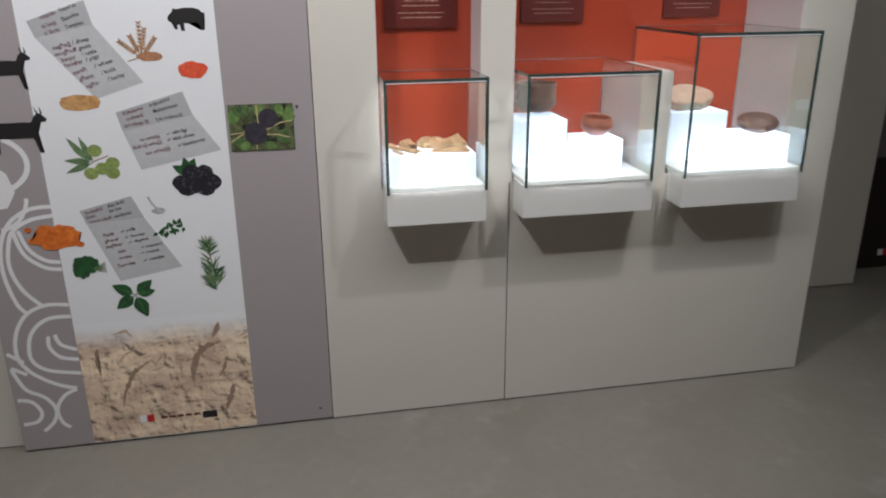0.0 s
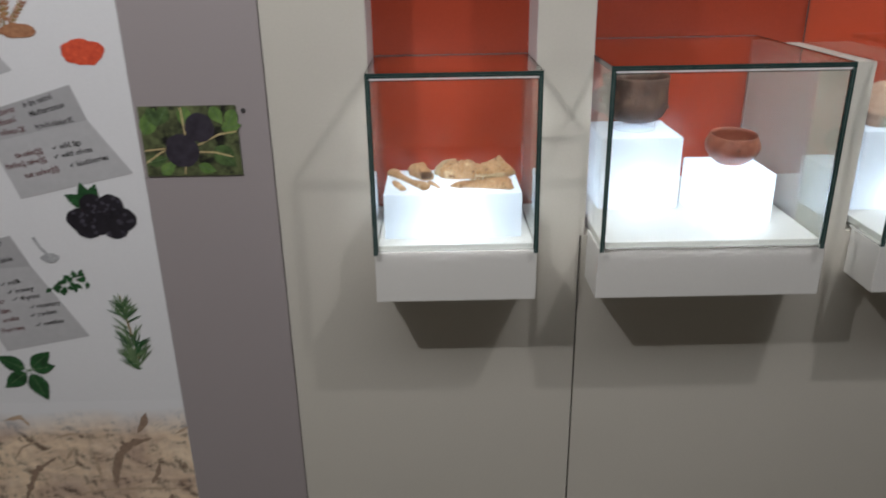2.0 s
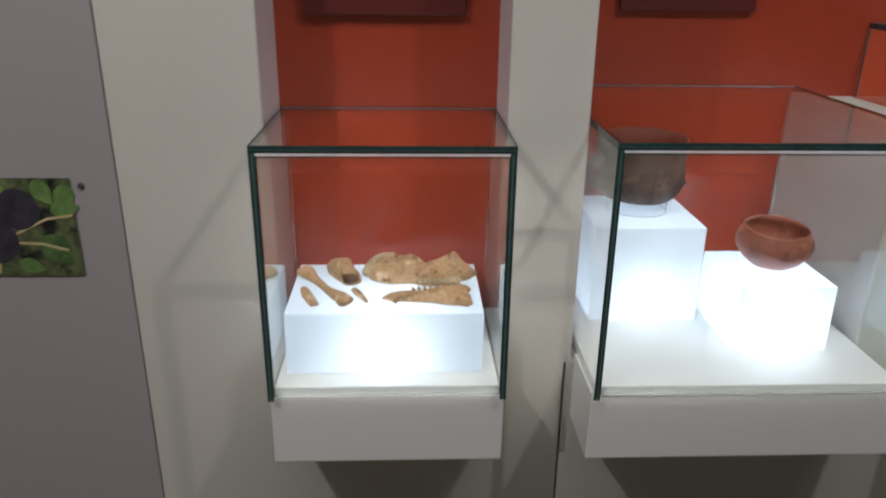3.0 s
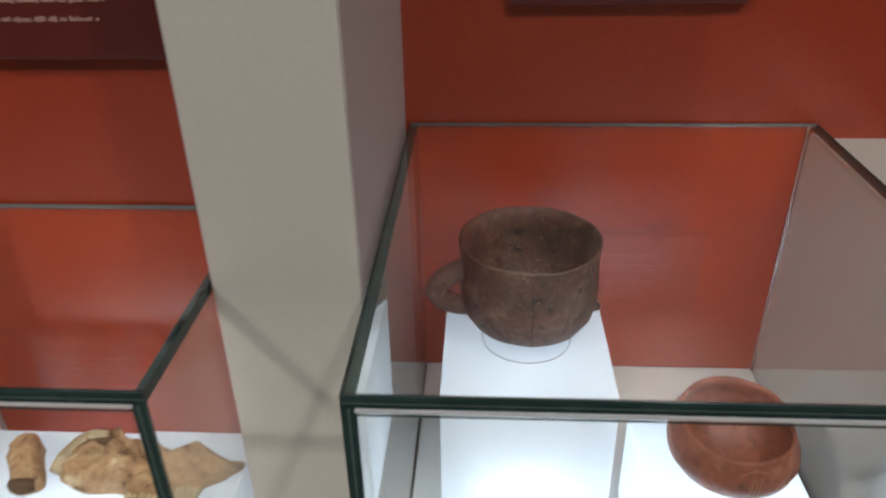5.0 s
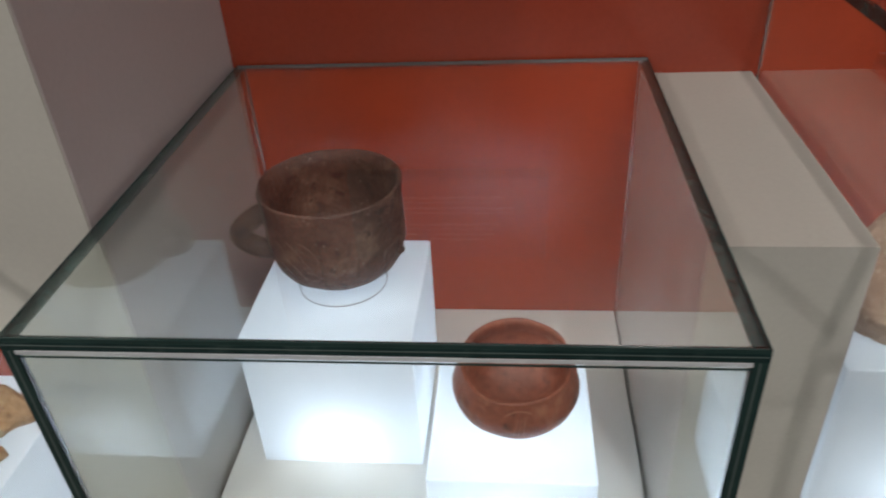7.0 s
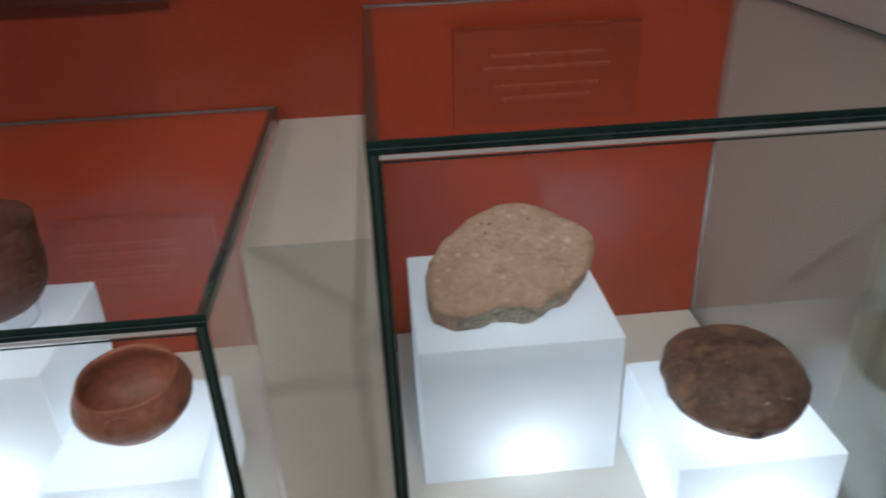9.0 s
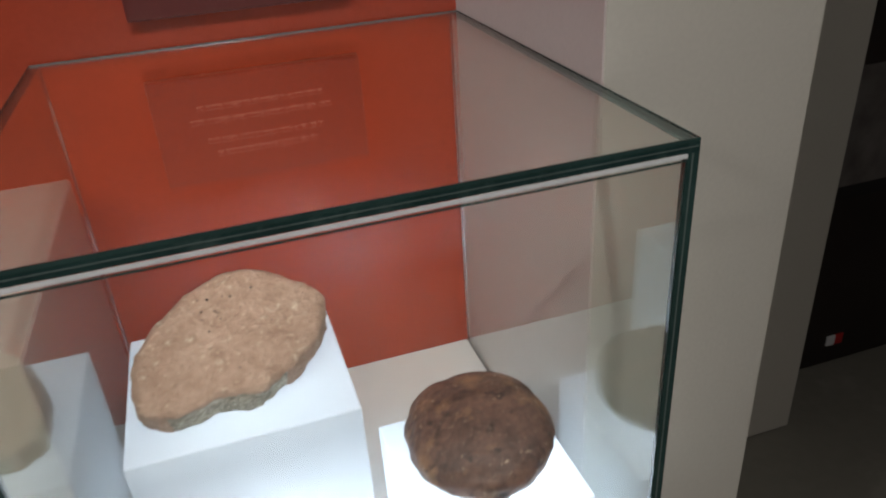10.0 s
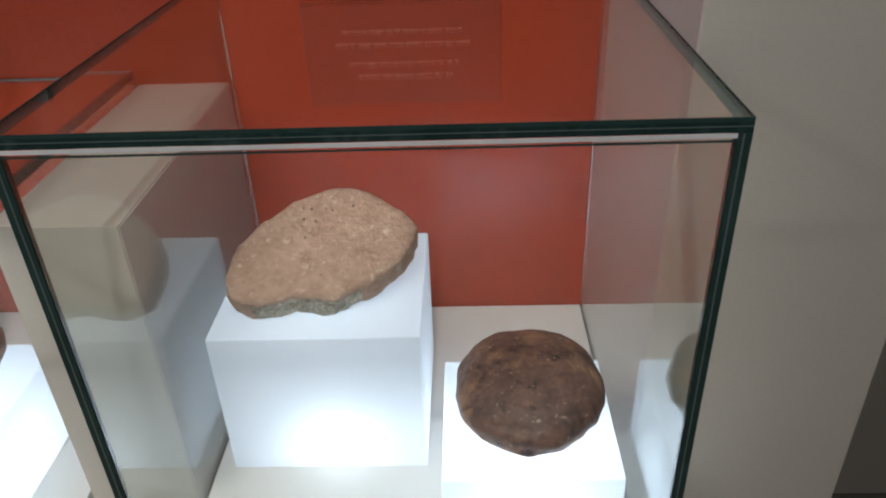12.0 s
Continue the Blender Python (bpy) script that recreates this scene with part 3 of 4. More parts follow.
beast(*(-0.902, 1.296), 0.075, True, "goat_silhouette")

rnd = random.Random(4)
WX, WZ = (-0.496, 1.357)
for turn, long in ((52, 0.074), (78, 0.088), (88, 0.105), (112, 0.070), (140, 0.078)):
    a = radians(turn)
    ux, uz = math.cos(a), math.sin(a)
    strip([(WX - 0.012, WZ - 0.032), (WX - 0.008 + long * 0.3 * ux, WZ - 0.03 + long * 0.3 * uz), (WX - 0.008 + long * ux, WZ - 0.03 + long * uz)], 0.0026, "stalk", TWIG)
    for j in range(7):
        t = 0.26 + 0.11 * j
        for side in (-1, 1):
            flat("ear", leaf(WX - 0.008 + long * t * ux, WZ - 0.03 + long * t * uz, 0.0135, 0.0046, a + side * 0.62), WHEAT if (j + side) % 3 else TWIG)
strip([(WX - 0.05, WZ - 0.040), (WX - 0.012, WZ - 0.030)], 0.0024, "stalk", TWIG)
flat("heap_print", blob(*(-0.480, 1.330), 0.038, 0.014, seed=1), WHEAT, "printed heap of wheat grains")
flat("heap_print", blob(*(-0.360, 1.287), 0.043, 0.026, rough=0.1, seed=2), LENTIL, "printed heap of red lentils")
flat("heap_print", blob(*(-0.699, 1.198), 0.060, 0.024, rough=0.1, seed=3), GRAIN, "printed heap of barley grains")
OX, OZ = (-0.688, 1.020)
strip([(OX - 0.01, OZ - 0.01), (OX + 0.01, OZ), (OX + 0.045, OZ + 0.012)], 0.003, "olive_twig", TWIG)
for dx, dz, length, turn in ((-0.02, 0.005, 0.085, 125), (-0.005, 0.0, 0.08, 110), (-0.01, -0.004, 0.075, 175), (-0.01, -0.01, 0.08, 200), (0.0, 0.0, 0.06, 140)):
    flat("olive_leaf", leaf(OX + dx, OZ + dz, length, 0.020, radians(turn)), LEAFPALE)
for dx, dz in ((0.055, -0.012), (0.052, -0.043), (0.022, -0.028), (-0.012, -0.042), (0.008, 0.03)):
    flat("olive", blob(OX + dx, OZ + dz, 0.021, 0.019, rough=0.02, seed=dx), OLIVE, "printed green olive")
BX, BZ = (-0.389, 0.943)
for turn in (65, 100, 150):
    flat("bramble_leaf", leaf(BX - 0.02, BZ + 0.02, 0.055, 0.028, radians(turn), 1), LEAF)
for dx, dz in ((-0.045, -0.01), (-0.012, 0.022), (0.028, 0.02), (0.05, -0.012), (0.0, -0.02), (-0.03, -0.028), (0.03, -0.03)):
    flat("blackberry", blob(BX + dx, BZ + dz, 0.028, 0.026, rough=0.05, seed=dx * 9), BERRY, "printed blackberry")
    for k in range(14):
        flat("drupelet", blob(BX + dx + rnd.uniform(-0.019, 0.019), BZ + dz + rnd.uniform(-0.018, 0.018), 0.0046, 0.0044, 8, 0, seed=k), DRUPE if k % 2 else BERRY)
SX, SZ = (-0.516, 0.848)
flat("salt_heap", blob(SX, SZ - 0.003, 0.020, 0.011, seed=6), SPOON, "printed spoon of white salt")
strip([(SX, SZ), (SX - 0.018, SZ + 0.022), (SX - 0.028, SZ + 0.046)], 0.006, "spoon_handle", SPOON)
TX, TZ = (-0.489, 0.783)
for k in range(22):
    a = rnd.uniform(0, 6.28)
    flat("thyme_leaf", leaf(TX - 0.04 + 0.004 * k, TZ - 0.012 + 0.0012 * k + rnd.uniform(-0.012, 0.012), 0.018, 0.010, a), LEAF)
flat("honey_pool", blob(*(-0.841, 0.779), 0.075, 0.040, rough=0.2, seed=8), HONEY, "printed amber honey pool")
flat("honey_drop", blob(*(-0.769, 0.749), 0.013, 0.009, seed=9), HONEY)
flat("honey_drop", blob(*(-0.915, 0.806), 0.010, 0.008, seed=10), HONEY)
PX, PZ = (-0.765, 0.667)
for k in range(26):
    a = rnd.uniform(0, 6.28)
    flat("rocket_leaf", blob(PX + rnd.uniform(-0.032, 0.03), PZ + rnd.uniform(-0.024, 0.028), 0.015, 0.012, 12, 0.15, a, seed=k), LEAF)
for k in range(6):
    strip([(PX + 0.02, PZ - 0.006), (PX + 0.062, PZ - 0.02 + 0.007 * k)], 0.002, "rocket_stalk", LEAFPALE)
NX, NZ = (-0.626, 0.560)
for turn, length in ((150, 0.075), (40, 0.072), (-70, 0.085), (215, 0.075), (10, 0.06)):
    flat("nettle_leaf", leaf(NX + 0.010 * math.cos(radians(turn)), NZ + 0.010 * math.sin(radians(turn)), length * 0.92, length * 0.50, radians(turn), 1), LEAF, "printed toothed nettle leaf")
    strip([(NX, NZ), (NX + length * 0.8 * math.cos(radians(turn)), NZ + length * 0.8 * math.sin(radians(turn)))], 0.0016, "leaf_vein", LEAFPALE)
RX, RZ = (-0.368, 0.644)
strip([(RX - 0.012, RZ + 0.105), (RX - 0.004, RZ + 0.03), (RX + 0.006, RZ - 0.06)], 0.004, "rosemary_stem", TWIG)
for k in range(90):
    t = rnd.random()
    x, z = RX - 0.012 + 0.018 * t + rnd.uniform(-0.004, 0.004), RZ + 0.10 - 0.17 * t
    flat("rosemary_needle", leaf(x, z - 0.02, 0.036 + 0.020 * t, 0.0042, radians(rnd.choice((60, 75, 105, 120, 40, 140)) + rnd.uniform(-14, 14))), LEAFPALE if k % 3 else LEAF)
# fig photograph
(FX0, FZ1), (FX1, FZ0) = (-0.269, 1.176), (-0.067, 1.027)
flat("fig_photograph", [(FX0, FZ0), (FX1, FZ0), (FX1, FZ1), (FX0, FZ1)], material("dark_leaf_print", rgb(104, 112, 72), 0.5, 0.3, 70, 26, other=rgb(34, 36, 26), amount=0.42, flecks=((rgb(18, 18, 14), 24, 0.53, 0.10),)), "colour photo print of wild figs among leaves")
FIGDARK = ink("shaded_fig_leaf_print", 88, 112, 62, 44, 62, 34, 60, 30)
FIGTWIG = ink("pale_fig_twig_print", 205, 186, 138, 150, 128, 86)
for n, (x, z, length, w, turn) in enumerate(((0.005, 0.090, 0.075, 0.036, 62), (0.060, 0.146, 0.055, 0.030, -125), (0.095, 0.147, 0.050, 0.030, -95), (0.150, 0.146, 0.050, 0.028, -60), (0.150, 0.062, 0.070, 0.044, -48), (0.168, 0.100, 0.050, 0.030, 10),
                                             (0.198, 0.140, 0.050, 0.028, -115), (0.004, 0.030, 0.055, 0.026, 12), (0.030, 0.004, 0.050, 0.026, 40), (0.110, 0.022, 0.046, 0.024, -20), (0.020, 0.146, 0.050, 0.024, -70))):
    flat("fig_leaf", leaf(FX0 + x, FZ0 + z, length * 0.85, w, radians(turn)), FIGDARK if n % 3 == 1 else FIGLEAF)
    c, d = math.cos(radians(turn)), math.sin(radians(turn))
    strip([(FX0 + x, FZ0 + z), (FX0 + x + length * 0.75 * c, FZ0 + z + length * 0.75 * d)], 0.0014, "fig_leaf_vein", LEAFPALE)
for pts in (((0.002, 0.056), (0.045, 0.060), (0.10, 0.074)), ((0.088, 0.146), (0.090, 0.10), (0.094, 0.070)), ((0.115, 0.066), (0.16, 0.088), (0.198, 0.094)), ((0.002, 0.030), (0.035, 0.052), (0.06, 0.060)), ((0.110, 0.052), (0.150, 0.050), (0.185, 0.040)), ((0.10, 0.07), (0.085, 0.040), (0.080, 0.004))):
    strip([(FX0 + a, FZ0 + b) for a, b in pts], 0.0036, "fig_twig", FIGTWIG)
flat("fig", blob(FX0 + 0.122, FZ0 + 0.103, 0.031, 0.031, rough=0.02, seed=12), FIGSKIN, "printed dark ripe fig")
flat("fig", blob(FX0 + 0.080, FZ0 + 0.055, 0.036, 0.036, rough=0.03, seed=13), FIGSKIN, "printed dark ripe fig")
# emblem and fixings
EX, EZ = (-0.649, 0.085)
flat("emblem_field", [(EX - 0.026, EZ - 0.012), (EX - 0.002, EZ - 0.012), (EX - 0.002, EZ + 0.016), (EX - 0.026, EZ + 0.016)], PAPERWHITE, "small white and red emblem")
flat("emblem_field", [(EX - 0.002, EZ - 0.012), (EX + 0.022, EZ - 0.012), (EX + 0.022, EZ + 0.016), (EX - 0.002, EZ + 0.016)], FLAGRED)
DX, DZ = (-0.437, 0.078)
flat("emblem_block", [(DX - 0.025, DZ - 0.012), (DX + 0.025, DZ - 0.012), (DX + 0.025, DZ + 0.014), (DX - 0.025, DZ + 0.014)], INK)
for k in range(5):
    flat("small_print", [(EX + 0.045 + 0.028 * k, EZ - 0.004), (EX + 0.066 + 0.028 * k, EZ - 0.004), (EX + 0.066 + 0.028 * k, EZ + 0.004), (EX + 0.045 + 0.028 * k, EZ + 0.004)], REDINK)
STEEL = material("dull_screw_metal", (0.16, 0.15, 0.15), 0.4, 0.1, 200, 40, metal=0.7)
for x, z in ((-0.053, 1.164), (-0.046, 0.053)):
    bm = bmesh.new()
    bmesh.ops.create_cone(bm, segments=14, radius1=0.0052, radius2=0.0036, depth=0.003, cap_ends=True, matrix=pose(x, -0.0017, z, 90, 0, 0))
    part("screw", bm, STEEL, panel, "small dull screw head")

# ---- captions on the red walls ----


def caption(x0, x1, z0, y):
    ob = thing("caption_plate", "maroon caption plate with pale lettering on the red wall", "caption plate", "caption plates above the showcases")
    part("plate", block(x0, x1, y - 0.014, y - 0.0005, z0, z0 + 0.122, 0.002, 2), PLATE, ob)
    mid, pick = (x0 + x1) / 2, random.Random(int(x0 * 1000))
    for w, dz in ((0.140, 0.032), (0.158, 0.047), (0.128, 0.070), (0.112, 0.085)):
        bm = bmesh.new()
        x, left = mid - w / 2, pick.randint(2, 7)
        while x < mid + w / 2:
            step, tall = pick.uniform(0.0013, 0.0024), pick.choice((0.0026, 0.0026, 0.0028, 0.0040))
            low = z0 + dz - (0.0010 if pick.random() < 0.12 else 0.0)
            bm.faces.new([bm.verts.new((a, y - 0.0144, b)) for a, b in ((x, low), (x + step, low), (x + step, z0 + dz + tall), (x, z0 + dz + tall))])
            left -= 1
            x += step + (0.0008 if left else 0.0030)
            left = left or pick.randint(2, 8)
        part("lettering_line", bm, PALE, ob, "line of pale lettering too small to read")


caption(0.256, 0.498, 1.392, RED1_Y)
caption(0.787, 1.031, 1.392, RED_Y)
caption(1.356, 1.590, 1.405, RED_Y)

# ---- showcases ----
THICK = 0.0082


def showcase(x0, x1, height, back, b0, b1, front, label):
    """A white shelf with a glass hood; the hood runs back into the niche."""
    ob = thing("showcase", label, "showcase", "wall showcases")
    low = SILL - 0.020
    part("shelf", block(b0, b1, min(-0.117, front + 0.014), -0.002, 0.775, 0.889, 0.0018, 2), WHITE, ob, "white laminate shelf box")
    part("tray", block(x0 + THICK + 0.001, x1 - THICK - 0.001, front + THICK + 0.001, back - 0.001, 0.8895, SILL, 0.001, 1), WHITE, ob, "white inner tray")
    y0, y1, top = front, back - 0.004, height
    panes = {
        "front_pane": block(x0 + THICK + 0.0004, x1 - THICK - 0.0004, y0, y0 + THICK, low + 0.008, top - THICK - 0.0006),
        "side_pane_left": block(x0, x0 + THICK, y0, back - 0.0020, low, top - THICK - 0.0006),
        "side_pane_right": block(x1 - THICK, x1, y0, back - 0.0020, low, top - THICK - 0.0006),
        "top_pane": block(x0, x1, y0, y1, top - THICK, top),
    }
    made = {}
    for name, bm in panes.items():
        made[name] = part("pane", bm, GLASS, ob, "clear glass pane")
        made[name].visible_shadow = False
    e = 0.0006
    # polished edges that show dark green
    part("edge", block(x0 - e, x1 + e, y0 - e, y0 + 0.0002, top - THICK - e, top - 0.0022), EDGE, made["top_pane"], "dark green polished glass edge")
    # paler strip that carries the top pane's edge reflection as colour
    part("pale_edge_strip", block(x0 - e, x1 + e, y0 - e * 0.7, y0 + 0.0008, top - 0.0021, top + e), EDGESIDE, made["top_pane"], "paler strip along the top edge, its reflection put into colour")
    part("pale_edge_strip", block(x0, x1, y0 - e * 1.6, y0 - e, top - THICK * 0.62, top - THICK * 0.55), EDGELINE, made["top_pane"])
    part("edge", block(x0 - e, x0 + 0.0002, y0, y1, top - THICK - e, top + e), EDGE, made["top_pane"])
    part("edge", block(x1 - 0.0002, x1 + e, y0, y1, top - THICK - e, top + e), EDGE, made["top_pane"])
    part("edge", block(x0, x1, y1 - 0.0002, y1 + e, top - THICK - e, top + e), BACKEDGE, made["top_pane"], "pale back edge of the glass")
    # added dark strips that cover the bright back ends of the side panes
    for xa, owner in ((x0, "side_pane_left"), (x1 - THICK, "side_pane_right")):
        part("back_mask", block(xa, xa + THICK, back - 0.0019, back - 0.0003, SILL, top - THICK - 0.001), BACKMASK, made[owner], "dark strip added to hide the bright back end of the pane")
    # joints seen through the glass along the corners, widened to hide bright pane ends
    part("joint", block(x0 + THICK, x1 - THICK, y0 + 0.0003, y0 + THICK * 0.9, top - THICK - 0.0008, top - THICK - 0.0002), EDGE, made["front_pane"])
    part("edge", block(x0 - e, x0 + THICK, y0 - e, y0 + 0.0002, low, top - THICK - e), EDGESIDE, made["side_pane_left"], "dark green polished glass edge")
    part("edge", block(x1 - THICK, x1 + e, y0 - e, y0 + 0.0002, low, top - THICK - e), EDGESIDE, made["side_pane_right"], "dark green polished glass edge")
    part("joint", block(x0 + THICK - 0.0006, x0 + THICK + 0.0009, y0 + 0.0004, y0 + THICK - 0.0004, low + 0.01, top - THICK - 0.001), EDGE, made["side_pane_left"])
    part("joint", block(x1 - THICK - 0.0009, x1 - THICK + 0.0006, y0 + 0.0004, y0 + THICK - 0.0004, low + 0.01, top - THICK - 0.001), EDGE, made["side_pane_right"])
    part("joint", block(x0 + 0.0004, x0 + THICK, y0 + THICK, y1, top - THICK - 0.0008, top - THICK - 0.0002), EDGE, made["side_pane_left"])
    part("joint", block(x1 - THICK, x1 - 0.0004, y0 + THICK, y1, top - THICK - 0.0008, top - THICK - 0.0002), EDGE, made["side_pane_right"])
    for xa, owner in ((x0 + THICK * 0.55, "side_pane_left"), (x1 - THICK * 0.55, "side_pane_right")):
        part("pale_edge_strip", block(xa - 0.0006, xa + 0.0006, y0 - e * 1.5, y0 - e, low, top - THICK - e * 2), EDGELINE, made[owner], "pale line in the glass edge")
    # reflection below the top edge as strips: fine dark line, then pale band
    part("dark_line", block(x0 + THICK, x1 - THICK, y0 - 0.0005, y0 - 0.0001, top - THICK - 0.0068, top - THICK - 0.0054), EDGESIDE, made["front_pane"], "fine dark line below the pale reflection")
    part("bright_reflection", block(x0 + THICK, x1 - THICK, y0 - 0.0008, y0 - 0.0001, top - THICK - 0.0040, top - THICK - 0.0012), REFLECTION, made["front_pane"], "pale strip below the top edge, a reflection put into colour")
    return ob


showcase(0.2135, 0.5490, 1.252, RED1_Y, 0.2135, 0.5485, -0.127, "small glass showcase with white shelf on the cream wall")
showcase(0.6755, 1.1335, 1.2585, RED_Y, 0.6745, 1.1450, -0.133, "wide glass showcase with white shelf holding two clay vessels")
showcase(1.2525, 1.7145, 1.373, RED_Y, 1.2600, 1.7180, -0.129, "tall glass showcase with white shelf holding two stones")


def riser(x0, x1, y0, y1, top, watts, label, lx=0.5):
    """An opal acrylic box, open below, with a small lamp in it."""
    ob = thing("light_riser", label, "display riser", "lit display risers")
    bm = block(x0, x1, y0, y1, SILL + 0.0006, top, 0.0022, 2)
    part("box", bm, OPAL, ob)
    d = y1 - y0
    lamp("riser_lamp", "POINT", (x0 + (x1 - x0) * lx, y0 + d * 0.27, SILL + 0.030), (x0, y0, 0), watts * 1.15, (0.82, 0.91, 1.0), 0.010)
    return ob


riser(0.235, 0.519, -0.083, 0.102, 1.002, 0.62, "wide low opal acrylic riser glowing white from inside")
riser(0.720, 0.894, 0.082, 0.262, 1.071, 0.55, "tall opal acrylic riser glowing white from inside")
riser(0.914, 1.064, -0.025, 0.130, 1.013, 0.75, "low opal acrylic riser glowing brightly from inside")
riser(1.282, 1.497, 0.043, 0.249, 1.085, 0.60, "broad opal acrylic riser glowing white from inside", 0.55)
riser(1.518, 1.684, -0.072, 0.094, 1.011, 0.85, "low opal acrylic riser glowing brightly from inside")

# ---- vessels ----
CUP = (0.8080, 0.182, 1.0875)
cup = thing("clay_cup", "dark brown handled clay cup, mended and incised, on a lit riser", "cup")
PROFILE = [(0.002, 0.0), (0.032, 0.0008), (0.047, 0.005), (0.0575, 0.0125), (0.0645, 0.0225), (0.0685, 0.036), (0.0690, 0.050), (0.0680, 0.064), (0.0675, 0.080), (0.0690, 0.0945), (0.0680, 0.0968), (0.0655, 0.0950), (0.0635, 0.084),
           (0.0625, 0.068), (0.0635, 0.052), (0.062, 0.036), (0.052, 0.018), (0.030, 0.010), (0.002, 0.009)]
PROFILE = [(a * 1.03, b * 1.09) for a, b in PROFILE]
part("bowl", lathe(PROFILE, CUP, 96, 0.0026, 2.0), CLAY, cup, "dark burnished clay body with worn rim", True)
hx, hy, hz = CUP[0] - 0.064, CUP[1] - 0.012, CUP[2] + 0.056
loop = [(hx + 0.004, hy, hz + 0.022, 0, 0), (hx - 0.010, hy - 0.003, hz + 0.018, 0, 0), (hx - 0.025, hy - 0.006, hz + 0.008, 0, 0), (hx - 0.031, hy - 0.007, hz - 0.003, 0, 0),
        (hx - 0.024, hy - 0.005, hz - 0.014, 0, 0), (hx - 0.010, hy - 0.002, hz - 0.022, 0, 0), (hx + 0.008, hy, hz - 0.024, 0, 0)]


def strap(stations, half, thick, sides=10):
    """A strap handle whose breadth lies along y."""
    bm = bmesh.new()
    rings = []
    pts = [Vector(s[:3]) for s in stations]
    for i, p in enumerate(pts):
        way = (pts[min(i + 1, len(pts) - 1)] - pts[max(i - 1, 0)]).normalized()
        across = Vector((0.1, 1, 0)).normalized()
        up = way.cross(across).normalized()
        rings.append([bm.verts.new(p + across * half * math.cos(2 * math.pi * k / sides) + up * thick * math.sin(2 * math.pi * k / sides)) for k in range(sides)])
    for a, b in zip(rings, rings[1:]):
        for k in range(sides):
            bm.faces.new((a[k], a[(k + 1) % sides], b[(k + 1) % sides], b[k]))
    bm.faces.new(rings[0])
    bm.faces.new(rings[-1][::-1])
    return bm


part("handle", strap(refine(loop, 5), 0.0105, 0.0108, 14), CLAY, cup, "small looped strap handle", True)


bm = bmesh.new()
bmesh.ops.create_icosphere(bm, subdivisions=2, radius=0.0065, matrix=pose(CUP[0] + 0.0665, CUP[1] - 0.018, CUP[2] + 0.036) @ Matrix.Diagonal((1.0, 0.9, 0.8, 1)))
part("lug", bm, CLAY, cup, "small worn clay lug", True)


def scratch(centre, radii, a0, a1, h0, h1, width, n=10):
    """A thin incised line on a vessel's outside."""
    st = []
    for k in range(n + 1):
        t = k / n
        a, h = radians(a0 + (a1 - a0) * t), h0 + (h1 - h0) * t + 0.004 * math.sin(math.pi * t)
        r = np.interp(h, [q[1] for q in radii], [q[0] for q in radii])
        st.append((centre[0] + (r + 0.0003) * math.cos(a), centre[1] + (r + 0.0003) * math.sin(a), centre[2] + h, width, width))
    return sweep(st, 5)


OUTER = PROFILE[:10]
for a0, a1, h0, h1 in ((-118, -96, 0.072, 0.040), (-106, -90, 0.074, 0.054), (-120, -104, 0.052, 0.030), (-82, -77, 0.040, 0.050), (-60, -56, 0.070, 0.036), (-134, -122, 0.066, 0.060), (-52, -44, 0.05, 0.07)):
    part("incised_line", scratch(CUP, OUTER, a0, a1, h0, h1, 0.00034), SCRATCH, cup)
for a0, a1, h0, h1 in ((-90, -89, 0.092, 0.010), (-58, -62, 0.092, 0.030), (-128, -110, 0.045, 0.018)):
    part("mend_line", scratch(CUP, OUTER, a0, a1, h0, h1, 0.0005), DARKGAP, cup)


def stand(cx, cy, z, r, h, name_label):
    ob = thing("ring_stand", name_label, "ring stand", "clear ring stands")
    wall = [(r, 0.0009), (r, h), (r - 0.0010, h), (r - 0.0010, 0.0009), (r, 0.0009)]
    foot = [(r + 0.0002, 0.0), (r + 0.0002, 0.0008), (r - 0.0008, 0.0008), (r - 0.0008, 0.0), (r + 0.0002, 0.0)]
    part("ring", lathe(wall, (cx, cy, z), 48, caps=False), THINRING, ob).visible_shadow = False
    part("foot_line", lathe(foot, (cx, cy, z), 48, caps=False), SPOON, ob, "fine grey line round its foot").visible_shadow = False
    return ob


stand(CUP[0], CUP[1], 1.0715, 0.0475, 0.0215, "clear acrylic ring stand under the clay cup")

BOWLC = (0.9925, 0.057, 1.0150)
bowl = thing("clay_bowl", "small round red-brown clay bowl on a lit riser", "bowl")
BPROF = [(0.002, 0.0), (0.018, 0.0015), (0.034, 0.008), (0.050, 0.020), (0.0605, 0.034), (0.0635, 0.045), (0.0610, 0.055), (0.0560, 0.063), (0.0540, 0.069), (0.0530, 0.0715), (0.0505, 0.0710), (0.0500, 0.064), (0.0535, 0.054),
         (0.0555, 0.044), (0.050, 0.030), (0.036, 0.016), (0.002, 0.008)]
BPROF = [(a * 0.93, b * 0.97) for a, b in BPROF]
bm = lathe(BPROF, (0, 0, 0), 72, 0.0016, 5.0)
bm.transform(Matrix.Translation(BOWLC) @ pose(0, 0, 0, 5, 0, 0))
part("body", bm, BOWL, bowl, "burnished red-brown clay body", True)
